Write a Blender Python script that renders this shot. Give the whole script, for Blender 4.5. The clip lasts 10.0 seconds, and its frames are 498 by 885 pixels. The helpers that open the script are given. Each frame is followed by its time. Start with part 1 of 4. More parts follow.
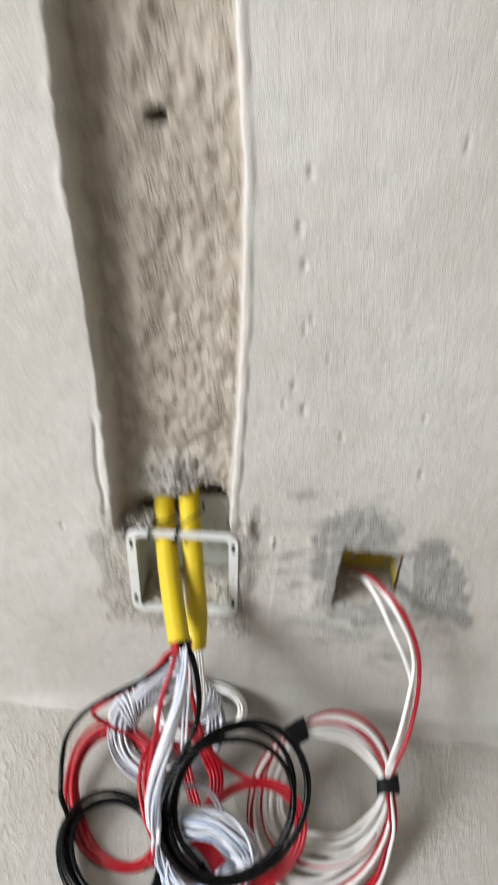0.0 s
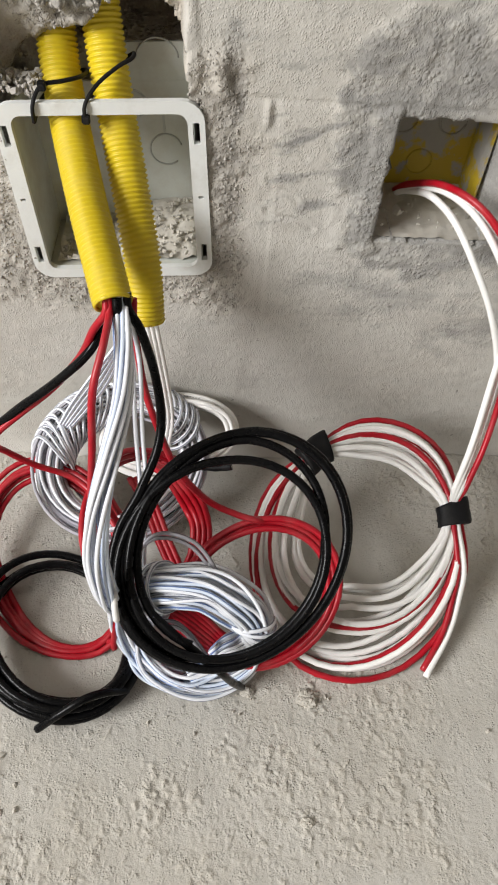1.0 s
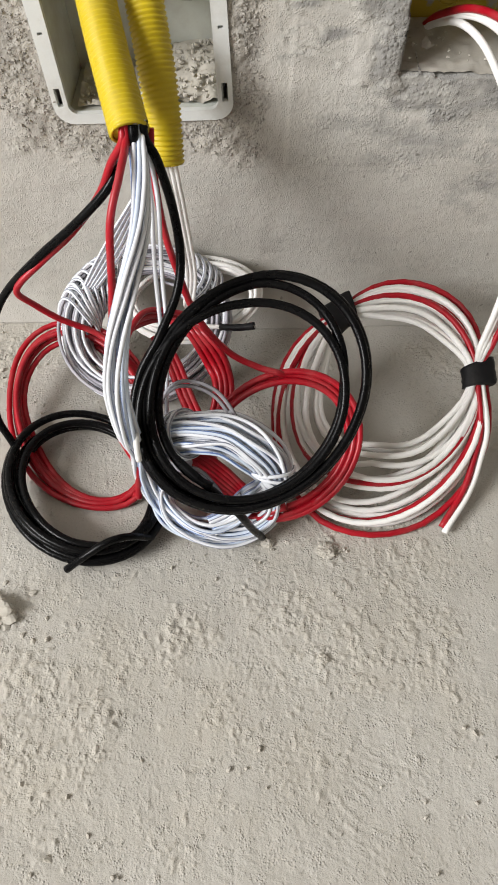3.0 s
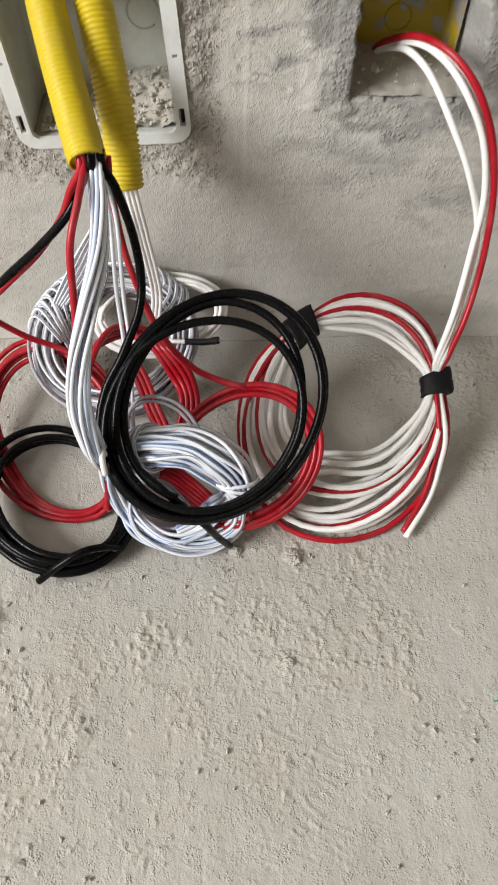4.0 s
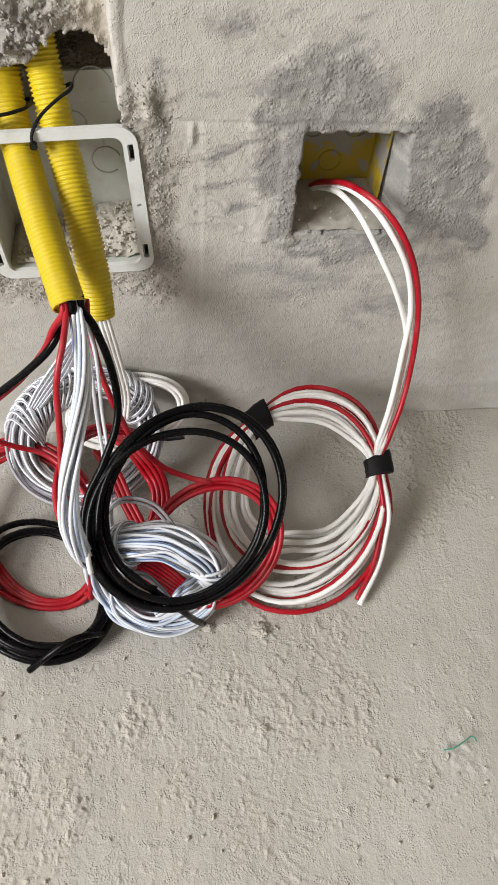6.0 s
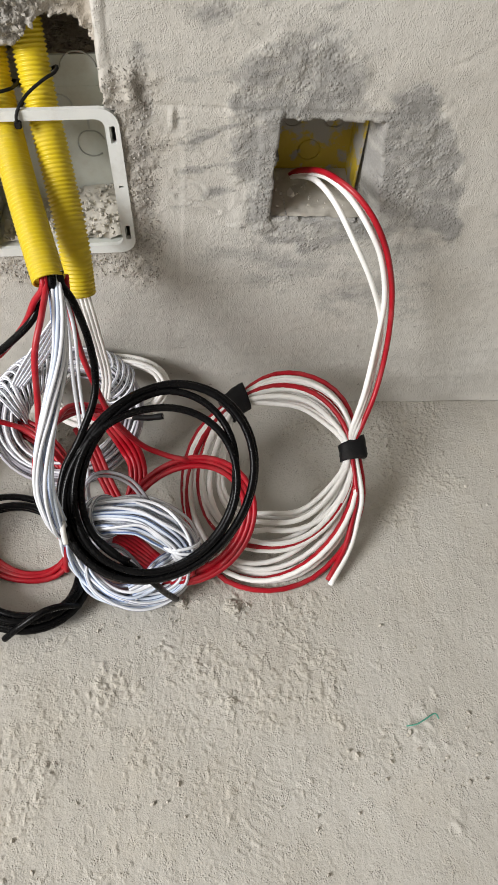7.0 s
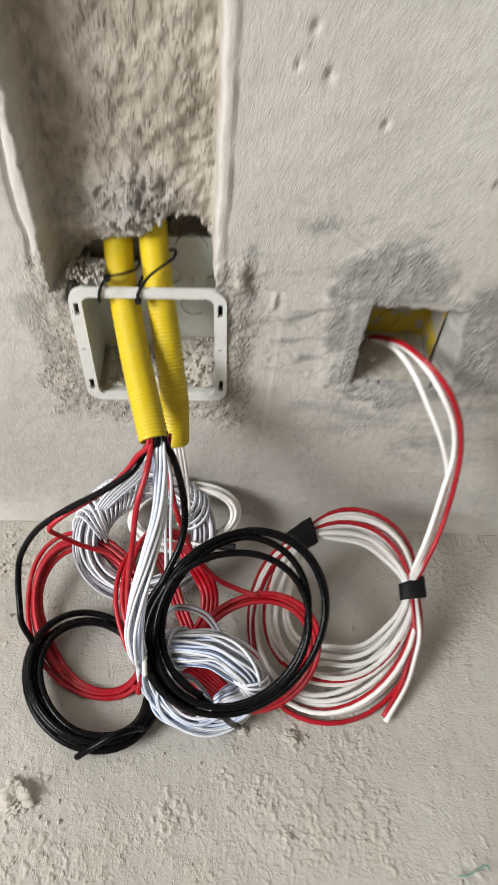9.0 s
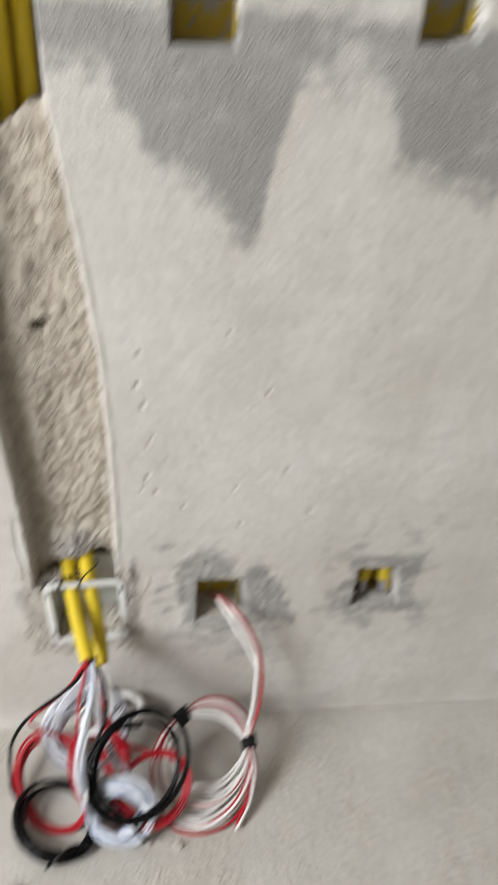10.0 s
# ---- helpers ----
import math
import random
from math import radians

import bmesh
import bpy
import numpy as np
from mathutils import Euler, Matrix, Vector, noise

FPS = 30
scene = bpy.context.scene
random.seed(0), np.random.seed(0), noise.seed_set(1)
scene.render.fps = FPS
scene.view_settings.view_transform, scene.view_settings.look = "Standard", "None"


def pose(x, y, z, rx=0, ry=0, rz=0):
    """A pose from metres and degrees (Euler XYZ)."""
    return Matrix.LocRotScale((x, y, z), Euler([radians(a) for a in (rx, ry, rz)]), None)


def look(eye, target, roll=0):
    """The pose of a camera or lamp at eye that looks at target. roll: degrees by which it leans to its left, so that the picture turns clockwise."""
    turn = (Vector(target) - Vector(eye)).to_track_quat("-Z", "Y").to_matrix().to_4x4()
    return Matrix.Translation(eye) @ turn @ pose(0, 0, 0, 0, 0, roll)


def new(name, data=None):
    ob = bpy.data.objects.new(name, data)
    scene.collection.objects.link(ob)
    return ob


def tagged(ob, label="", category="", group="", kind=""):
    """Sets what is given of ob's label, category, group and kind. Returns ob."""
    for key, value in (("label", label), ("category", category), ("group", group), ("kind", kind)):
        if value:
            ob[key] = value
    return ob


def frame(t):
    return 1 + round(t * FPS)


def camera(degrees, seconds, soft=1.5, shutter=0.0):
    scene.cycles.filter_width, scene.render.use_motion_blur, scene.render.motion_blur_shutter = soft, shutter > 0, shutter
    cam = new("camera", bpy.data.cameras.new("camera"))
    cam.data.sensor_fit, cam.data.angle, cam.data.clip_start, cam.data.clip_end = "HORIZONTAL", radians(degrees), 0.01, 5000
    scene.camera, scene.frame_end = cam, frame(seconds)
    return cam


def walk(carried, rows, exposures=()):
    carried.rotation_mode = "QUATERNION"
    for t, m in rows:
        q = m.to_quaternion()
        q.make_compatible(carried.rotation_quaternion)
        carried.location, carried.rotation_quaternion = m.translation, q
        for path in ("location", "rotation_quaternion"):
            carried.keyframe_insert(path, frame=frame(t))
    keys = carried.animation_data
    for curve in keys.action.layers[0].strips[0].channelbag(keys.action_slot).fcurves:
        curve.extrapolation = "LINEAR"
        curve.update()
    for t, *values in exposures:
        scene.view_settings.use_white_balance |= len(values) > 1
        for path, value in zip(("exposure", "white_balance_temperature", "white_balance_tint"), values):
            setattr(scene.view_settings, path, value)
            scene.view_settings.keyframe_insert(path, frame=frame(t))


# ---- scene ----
cam = camera(39.2, 10.0, soft=1.4, shutter=0.4)
PATH = [
    (0, (-0.014, -0.542, 0.791), (-0.019, 1.117, -0.326), 5.4),
    (0.2, (-0.009, -0.462, 0.698), (0.053, 1.023, -0.640), 6.0),
    (0.5, (-0.011, -0.412, 0.544), (0.141, 0.895, -0.963), 9.2),
    (1, (-0.012, -0.381, 0.496), (0.105, 0.849, -1.076), 5.3),
    (1.5, (-0.013, -0.407, 0.471), (0.037, 0.77, -1.146), 4.2),
    (2, (-0.018, -0.429, 0.46), (0.002, 0.649, -1.225), 3.0),
    (3.5, (0.013, -0.428, 0.471), (0.029, 0.649, -1.214), 1.3),
    (4, (0.018, -0.431, 0.484), (0.059, 0.651, -1.198), 1.9),
    (4.5, (0.013, -0.431, 0.519), (0.106, 0.667, -1.15), 2.9),
    (5, (0.01, -0.419, 0.513), (0.137, 0.686, -1.149), 3.4),
    (5.2, (0.014, -0.41, 0.532), (0.132, 0.698, -1.129), 2.5),
    (6.3, (-0.004, -0.427, 0.562), (0.221, 0.713, -1.066), 6.7),
    (6.5, (0.0, -0.433, 0.559), (0.216, 0.714, -1.066), 6.5),
    (7, (0.016, -0.446, 0.563), (0.226, 0.694, -1.066), 7.4),
    (7.5, (0.006, -0.427, 0.571), (0.198, 0.715, -1.06), 7.9),
    (8, (-0.029, -0.385, 0.573), (0.136, 0.786, -1.039), 7.7),
    (8.5, (-0.038, -0.368, 0.574), (0.104, 0.839, -1.014), 7.6),
    (9, (-0.032, -0.408, 0.637), (0.109, 0.853, -0.909), 7.8),
    (9.5, (-0.001, -0.599, 0.839), (0.117, 0.866, -0.518), 6.0),
    (9.7, (0.015, -0.692, 0.922), (0.133, 0.861, -0.332), 4.8),
    (9.8, (0.028, -0.738, 0.957), (0.155, 0.868, -0.218), 4.2),
    (9.9, (0.036, -0.766, 0.990), (0.190, 0.886, -0.132), 3.8),
    (10, (0.031, -0.789, 1.022), (0.295, 0.907, -0.003), 4.3),
]
walk(cam, [(t, look(eye, target, roll)) for t, eye, target, roll in PATH], [(0.0, 0.56, 6150, 10), (1.0, 0.45, 6450, 10), (8.5, 0.46, 6450, 10), (10.0, 0.49, 6250, 10)])

# ---- light ----
world = bpy.data.worlds.new("sky")
scene.world = world
world.use_nodes = True
wn = world.node_tree
sky = wn.nodes.new("ShaderNodeTexSky")
sky.sky_type = "NISHITA"
sky.sun_disc = False
sky.sun_elevation, sky.sun_rotation = radians(35), radians(-60)
wn.links.new(sky.outputs[0], wn.nodes["Background"].inputs[0])
wn.nodes["Background"].inputs[1].default_value = 0.06


def window_light(name, place, size_y, size_z, watts, toward):
    lamp = bpy.data.lights.new(name, "AREA")
    lamp.shape, lamp.size, lamp.size_y, lamp.energy = "RECTANGLE", size_y, size_z, watts
    lamp.color = (1.0, 0.985, 0.975)
    ob = new(name, lamp)
    ob.matrix_world = look(place, toward)
    return ob


window_light("window_daylight", (-2.78, -1.75, 2.05), 1.5, 1.5, 150, (0, -0.9, 0.9))

# ---- small tools ----
rng = np.random.default_rng(7)


def lattice(x, z, scale, seed):
    """Smooth value noise in -1..1 on arrays, at so many cells a metre."""
    table = np.random.default_rng(seed).uniform(-1, 1, (256, 256))
    u, v = x * scale + 37.2, z * scale + 91.7
    iu, iv = np.floor(u).astype(int), np.floor(v).astype(int)
    fu, fv = u - iu, v - iv
    fu, fv = fu * fu * (3 - 2 * fu), fv * fv * (3 - 2 * fv)
    a, b = table[iu % 256, iv % 256], table[(iu + 1) % 256, iv % 256]
    c, d = table[iu % 256, (iv + 1) % 256], table[(iu + 1) % 256, (iv + 1) % 256]
    return (a * (1 - fu) + b * fu) * (1 - fv) + (c * (1 - fu) + d * fu) * fv


def layered(x, z, scale, seed, octaves=3):
    total, weight = 0, 1.0
    for k in range(octaves):
        total = total + weight * lattice(x, z, scale * 2.1 ** k, seed + k)
        weight *= 0.5
    return total / 1.75


def smooth(a, b, v):
    t = np.clip((v - a) / (b - a), 0, 1)
    return t * t * (3 - 2 * t)


def slab(lo, hi, soft, v):
    return smooth(lo - soft, lo + soft, v) * (1 - smooth(hi - soft, hi + soft, v))


def mesh_from(name, verts, faces, material, shade=True):
    me = bpy.data.meshes.new(name)
    me.from_pydata([tuple(v) for v in verts], [], faces)
    me.materials.append(material)
    if shade:
        me.polygons.foreach_set("use_smooth", [True] * len(me.polygons))
    me.update()
    return me


def link(ob, parent):
    ob.parent = parent
    return ob


def part(name, bm, material, parent, label=""):
    """One mesh object from a bmesh, under a thing or a part."""
    me = bpy.data.meshes.new(name)
    bm.to_mesh(me)
    bm.free()
    me.materials.append(material)
    ob = new(name, me)
    if parent is not None:
        link(ob, parent)
    return tagged(ob, label) if label else ob


def spline(points, per=10):
    """Points along a smooth curve through those given."""
    p = np.array(points, float)
    p = np.vstack([2 * p[0] - p[1], p, 2 * p[-1] - p[-2]])
    out = []
    for i in range(1, len(p) - 2):
        a, b, c, d = p[i - 1], p[i], p[i + 1], p[i + 2]
        for k in range(per):
            t = k / per
            out.append(0.5 * (2 * b + (c - a) * t + (2 * a - 5 * b + 4 * c - d) * t * t + (3 * b - a - 3 * c + d) * t ** 3))
    out.append(p[-2])
    return np.array(out)


def tube_mesh(name, path, radius, material, sides=8, closed=False):
    """A round wire along a path, with u round it and v in metres along it."""
    path = np.array(path, float)
    n = len(path)
    tang = np.gradient(path, axis=0)
    tang /= np.linalg.norm(tang, axis=1)[:, None] + 1e-12
    radius = np.broadcast_to(np.asarray(radius, float), (n,))
    side = np.cross(tang[0], (0.31, 0.52, 0.8))
    side /= np.linalg.norm(side)
    ring = np.linspace(0, 2 * math.pi, sides, endpoint=False)
    verts = np.zeros((n, sides, 3))
    for i in range(n):
        side = side - tang[i] * np.dot(side, tang[i])
        side /= np.linalg.norm(side) + 1e-12
        up = np.cross(tang[i], side)
        verts[i] = path[i] + radius[i] * (np.cos(ring)[:, None] * side + np.sin(ring)[:, None] * up)
    run = np.concatenate([[0], np.cumsum(np.linalg.norm(np.diff(path, axis=0), axis=1))])
    faces, uvs = [], []
    for i in range(n - 1):
        for k in range(sides):
            j = (k + 1) % sides
            faces.append((i * sides + k, i * sides + j, (i + 1) * sides + j, (i + 1) * sides + k))
            uvs += [k / sides, run[i], (k + 1) / sides, run[i], (k + 1) / sides, run[i + 1], k / sides, run[i + 1]]
    faces.append(tuple(reversed(range(sides))))
    faces.append(tuple(range((n - 1) * sides, n * sides)))
    uvs += [0.5, 0.0] * (2 * sides)
    me = mesh_from(name, verts.reshape(-1, 3), faces, material)
    layer = me.uv_layers.new(name="run")
    layer.data.foreach_set("uv", uvs)
    return me


def wire(path, radius, material, parent, name="wire", label="", sides=8):
    ob = link(new(name, tube_mesh(name, path, radius, material, sides)), parent)
    return tagged(ob, label) if label else ob


# ---- materials ----
def nodes_of(name):
    m = bpy.data.materials.new(name)
    m.use_nodes = True
    nt = m.node_tree
    return m, nt, nt.nodes["Principled BSDF"]


def add(nt, kind, **values):
    n = nt.nodes.new(kind)
    for key, value in values.items():
        n.inputs[key].default_value = value
    return n


def mixed(nt, fac, a, b):
    n = nt.nodes.new("ShaderNodeMix")
    n.data_type = "RGBA"
    for socket, value in ((n.inputs[0], fac), (n.inputs[6], a), (n.inputs[7], b)):
        if isinstance(value, bpy.types.NodeSocket):
            nt.links.new(value, socket)
        else:
            socket.default_value = value if not isinstance(value, tuple) else (*value, 1)
    return n.outputs[2]


def math_node(nt, op, a, b=0.0, c=0.0):
    n = nt.nodes.new("ShaderNodeMath")
    n.operation = op
    for socket, value in zip(n.inputs, (a, b, c)):
        if isinstance(value, bpy.types.NodeSocket):
            nt.links.new(value, socket)
        else:
            socket.default_value = value
    return n.outputs[0]


def remap(nt, value, lo, hi, a=0.0, b=1.0):
    n = nt.nodes.new("ShaderNodeMapRange")
    nt.links.new(value, n.inputs[0])
    for k, v in zip((1, 2, 3, 4), (lo, hi, a, b)):
        n.inputs[k].default_value = v
    return n.outputs[0]


def noise_of(nt, coords, scale, detail=4.0, rough=0.55, stretch=None):
    if stretch:
        mp = nt.nodes.new("ShaderNodeMapping")
        nt.links.new(coords, mp.inputs[0])
        mp.inputs["Scale"].default_value = stretch
        mp.inputs["Rotation"].default_value = (0.0, 0.35, 0.2)
        coords = mp.outputs[0]
    n = add(nt, "ShaderNodeTexNoise", Scale=scale, Detail=detail, Roughness=rough)
    nt.links.new(coords, n.inputs["Vector"])
    return n.outputs["Fac"]


def bumped(nt, bsdf, layers):
    """Chain bumps: (height socket, metres, strength)."""
    last = None
    for height, depth, strength in layers:
        b = add(nt, "ShaderNodeBump", Distance=depth)
        if isinstance(strength, bpy.types.NodeSocket):
            nt.links.new(strength, b.inputs["Strength"])
        else:
            b.inputs["Strength"].default_value = strength
        nt.links.new(height, b.inputs["Height"])
        if last:
            nt.links.new(last, b.inputs["Normal"])
        last = b.outputs[0]
    nt.links.new(last, bsdf.inputs["Normal"])


def grains(nt, coords, scale, sparse):
    """Rounded grains of sand, packed here and thin there."""
    v = add(nt, "ShaderNodeTexVoronoi", Scale=scale, Randomness=1.0)
    nt.links.new(coords, v.inputs["Vector"])
    dots = remap(nt, v.outputs["Distance"], 0.12, 0.55, 1.0, 0.0)
    return math_node(nt, "MULTIPLY", dots, remap(nt, noise_of(nt, coords, scale * 0.16, 4, 0.6), sparse, sparse + 0.22))


def plaster_material():
    m, nt, bsdf = nodes_of("cement_plaster")
    co = nt.nodes.new("ShaderNodeTexCoord").outputs["Object"]
    mortar = nt.nodes.new("ShaderNodeAttribute")
    mortar.attribute_name = "mortar"
    raw = nt.nodes.new("ShaderNodeAttribute")
    raw.attribute_name = "raw"
    cloud = noise_of(nt, co, 5.0, 5, 0.6)
    fine = noise_of(nt, co, 60.0, 6, 0.65)
    grit = noise_of(nt, co, 420.0, 4, 0.7)
    streak = noise_of(nt, co, 9.0, 5, 0.6, (1.0, 1.0, 7.0))
    col = mixed(nt, remap(nt, cloud, 0.35, 0.7), (0.505, 0.48, 0.43), (0.61, 0.595, 0.555))
    col = mixed(nt, remap(nt, streak, 0.5, 0.75, 0, 0.35), col, (0.44, 0.43, 0.40))
    col = mixed(nt, remap(nt, fine, 0.35, 0.75, 0, 0.3), col, (0.40, 0.385, 0.35))
    edge = math_node(nt, "ADD", mortar.outputs["Fac"], remap(nt, noise_of(nt, co, 28.0, 6, 0.7, (1.0, 1.0, 2.2)), 0.3, 0.7, -0.38, 0.38))
    grey = mixed(nt, remap(nt, cloud, 0.35, 0.65), (0.235, 0.228, 0.212), (0.315, 0.307, 0.286))
    grey = mixed(nt, remap(nt, grit, 0.4, 0.7, 0, 0.5), grey, (0.36, 0.355, 0.34))
    col = mixed(nt, remap(nt, edge, 0.25, 0.85), col, grey)
    rough_col = mixed(nt, remap(nt, fine, 0.35, 0.65), (0.325, 0.28, 0.225), (0.49, 0.445, 0.375))
    rough_col = mixed(nt, remap(nt, grit, 0.45, 0.75, 0, 0.6), rough_col, (0.30, 0.27, 0.235))
    col = mixed(nt, raw.outputs["Fac"], col, rough_col)
    speck = remap(nt, noise_of(nt, co, 190.0, 2, 0.5), 0.70, 0.74, 0, 0.55)
    col = mixed(nt, speck, col, (0.16, 0.15, 0.13))
    nt.links.new(col, bsdf.inputs["Base Color"])
    bsdf.inputs["Roughness"].default_value = 0.92
    bsdf.inputs["Specular IOR Level"].default_value = 0.2
    rougher = math_node(nt, "ADD", math_node(nt, "MULTIPLY", raw.outputs["Fac"], 0.65), 0.29)
    gran = grains(nt, co, 330.0, 0.40)
    sand = grains(nt, co, 800.0, 0.36)
    coarse = math_node(nt, "ADD", math_node(nt, "MULTIPLY", raw.outputs["Fac"], 0.8), math_node(nt, "ADD", math_node(nt, "MULTIPLY", mortar.outputs["Fac"], 0.45), 0.09))
    bumped(nt, bsdf, [(noise_of(nt, co, 22.0, 6, 0.62), 0.005, 0.30), (fine, 0.0035, rougher), (gran, 0.0016, coarse), (sand, 0.0005, 0.55), (noise_of(nt, co, 900.0, 3, 0.6), 0.0003, 0.35)])
    return m


def floor_material():
    m, nt, bsdf = nodes_of("cement_floor")
    co = nt.nodes.new("ShaderNodeTexCoord").outputs["Object"]
    crust = nt.nodes.new("ShaderNodeAttribute")
    crust.attribute_name = "crust"
    cloud = noise_of(nt, co, 7.0, 5, 0.6)
    fine = noise_of(nt, co, 75.0, 6, 0.6)
    grit = noise_of(nt, co, 330.0, 5, 0.68)
    col = mixed(nt, remap(nt, cloud, 0.35, 0.68), (0.44, 0.418, 0.372), (0.52, 0.502, 0.46))
    beige = mixed(nt, remap(nt, fine, 0.35, 0.7), (0.43, 0.395, 0.335), (0.53, 0.495, 0.425))
    col = mixed(nt, remap(nt, crust.outputs["Fac"], 0.1, 0.9, 0.0, 0.6), col, beige)
    col = mixed(nt, remap(nt, noise_of(nt, co, 17.0, 4, 0.6), 0.52, 0.75, 0, 0.4), col, (0.51, 0.47, 0.395))
    col = mixed(nt, remap(nt, grit, 0.45, 0.8, 0, 0.35), col, (0.42, 0.40, 0.355))
    speck = remap(nt, noise_of(nt, co, 260.0, 2, 0.5), 0.765, 0.79, 0, 0.4)
    col = mixed(nt, speck, col, (0.24, 0.22, 0.19))
    nt.links.new(col, bsdf.inputs["Base Color"])
    bsdf.inputs["Roughness"].default_value = 0.86
    bsdf.inputs["Specular IOR Level"].default_value = 0.25
    rougher = math_node(nt, "ADD", math_node(nt, "MULTIPLY", crust.outputs["Fac"], 0.55), 0.12)
    lumps = grains(nt, co, 280.0, 0.45)
    sand = grains(nt, co, 600.0, 0.44)
    scrape = noise_of(nt, co, 26.0, 6, 0.65, (3.2, 1.0, 1.0))
    bumped(nt, bsdf, [(scrape, 0.004, 0.28), (fine, 0.004, rougher), (lumps, 0.0020, rougher), (sand, 0.0006, 0.9), (grit, 0.0009, 0.75)])
    return m


def pvc(name, color, rough=0.38, stripe=None, dust=0.25, marks=None, gloss=0.4, fade=0.82, band_width=0.15):
    """Wire insulation: a little dust, a printed stripe or marks where the wire has them."""
    m, nt, bsdf = nodes_of(name)
    co = nt.nodes.new("ShaderNodeTexCoord").outputs["Object"]
    run = nt.nodes.new("ShaderNodeUVMap")
    run.uv_map = "run"
    sep = nt.nodes.new("ShaderNodeSeparateXYZ")
    nt.links.new(run.outputs[0], sep.inputs[0])
    col = mixed(nt, remap(nt, noise_of(nt, co, 60.0, 3), 0.35, 0.7), color, tuple(c * fade for c in color))
    if stripe:
        band = math_node(nt, "LESS_THAN", math_node(nt, "ABSOLUTE", math_node(nt, "SUBTRACT", math_node(nt, "FRACT", math_node(nt, "MULTIPLY", sep.outputs[0], 2.0)), 0.5)), band_width)
        col = mixed(nt, math_node(nt, "MULTIPLY", band, 0.85), col, stripe)
    if marks:
        band = math_node(nt, "LESS_THAN", math_node(nt, "ABSOLUTE", math_node(nt, "SUBTRACT", sep.outputs[0], 0.4)), 0.05)
        bars = math_node(nt, "LESS_THAN", math_node(nt, "FRACT", math_node(nt, "MULTIPLY", sep.outputs[1], 420.0)), 0.55)
        words = math_node(nt, "LESS_THAN", math_node(nt, "FRACT", math_node(nt, "MULTIPLY", sep.outputs[1], 13.0)), 0.38)
        ink = math_node(nt, "MULTIPLY", math_node(nt, "MULTIPLY", band, bars), words)
        col = mixed(nt, math_node(nt, "MULTIPLY", ink, 0.6), col, marks)
    dusty = remap(nt, noise_of(nt, co, 38.0, 5, 0.65), 0.48, 0.8, 0, dust)
    col = mixed(nt, dusty, col, (0.42, 0.40, 0.36))
    nt.links.new(col, bsdf.inputs["Base Color"])
    bsdf.inputs["Specular IOR Level"].default_value = gloss
    nt.links.new(remap(nt, noise_of(nt, co, 90.0, 4), 0.3, 0.8, rough - 0.05, rough + 0.14), bsdf.inputs["Roughness"])
    bumped(nt, bsdf, [(noise_of(nt, co, 260.0, 3), 0.0005, 0.25)])
    return m


def plastic(name, color, rough, dirt, dirt_color=(0.40, 0.37, 0.32), dirt_scale=45.0, lo=0.5, hi=0.72, gloss=0.5):
    m, nt, bsdf = nodes_of(name)
    co = nt.nodes.new("ShaderNodeTexCoord").outputs["Object"]
    n = noise_of(nt, co, dirt_scale, 5, 0.65)
    col = mixed(nt, remap(nt, noise_of(nt, co, 12.0, 3), 0.3, 0.7), color, tuple(c * 0.88 for c in color))
    col = mixed(nt, remap(nt, n, lo, hi, 0, dirt), col, dirt_color)
    nt.links.new(col, bsdf.inputs["Base Color"])
    nt.links.new(remap(nt, n, 0.4, 0.7, rough, min(1.0, rough + 0.35)), bsdf.inputs["Roughness"])
    bsdf.inputs["Specular IOR Level"].default_value = gloss
    bumped(nt, bsdf, [(noise_of(nt, co, 220.0, 4), 0.0006, 0.35)])
    return m


PLASTER = plaster_material()
FLOOR = floor_material()
RED = pvc("red_insulation", (0.41, 0.005, 0.016), 0.34, dust=0.12)
WHITE = pvc("white_insulation", (0.90, 0.89, 0.86), 0.36, dust=0.05, marks=(0.32, 0.31, 0.30), fade=0.94)
BLACK = pvc("black_insulation", (0.0032, 0.0032, 0.0036), 0.24, dust=0.004, marks=(0.30, 0.30, 0.29), gloss=0.13)
THIN = pvc("thin_white_insulation", (0.80, 0.82, 0.86), 0.36, stripe=(0.16, 0.175, 0.24), dust=0.04, fade=0.92, band_width=0.11)
BLUE = pvc("blue_striped_insulation", (0.70, 0.78, 0.90), 0.36, stripe=(0.05, 0.13, 0.38), dust=0.04, fade=0.92, band_width=0.13)
GREY = pvc("dusty_grey_insulation", (0.46, 0.45, 0.50), 0.45, stripe=(0.11, 0.105, 0.12), dust=0.30)
TAPE = plastic("black_tape", (0.008, 0.008, 0.009), 0.42, 0.05, gloss=0.2)
YELLOW = plastic("yellow_conduit", (0.66, 0.50, 0.012), 0.36, 0.25, (0.42, 0.33, 0.10), 60.0)
# plaster smears over a yellow darkened to stand for shade in the pockets
YELLOW_BOX = plastic("plastered_shaded_yellow_box", (0.42, 0.30, 0.016), 0.5, 1.0, (0.30, 0.285, 0.25), 26.0, 0.46, 0.50)
BOX = plastic("white_box_plastic", (0.74, 0.755, 0.73), 0.4, 0.65, (0.46, 0.43, 0.37), 36.0, 0.52, 0.78)
# box plastic with dust, its base darkened to paint in the shade inside
BOX_IN = plastic("dusty_shaded_box_plastic", (0.58, 0.60, 0.55), 0.45, 0.75, (0.40, 0.365, 0.30), 28.0, 0.42, 0.72)
MARK = plastic("box_moulding", (0.44, 0.45, 0.42), 0.6, 0.5)
RUBBLE = plastic("mortar_crumbs", (0.52, 0.49, 0.43), 0.95, 0.5, (0.40, 0.37, 0.31), 90.0, 0.4, 0.7)
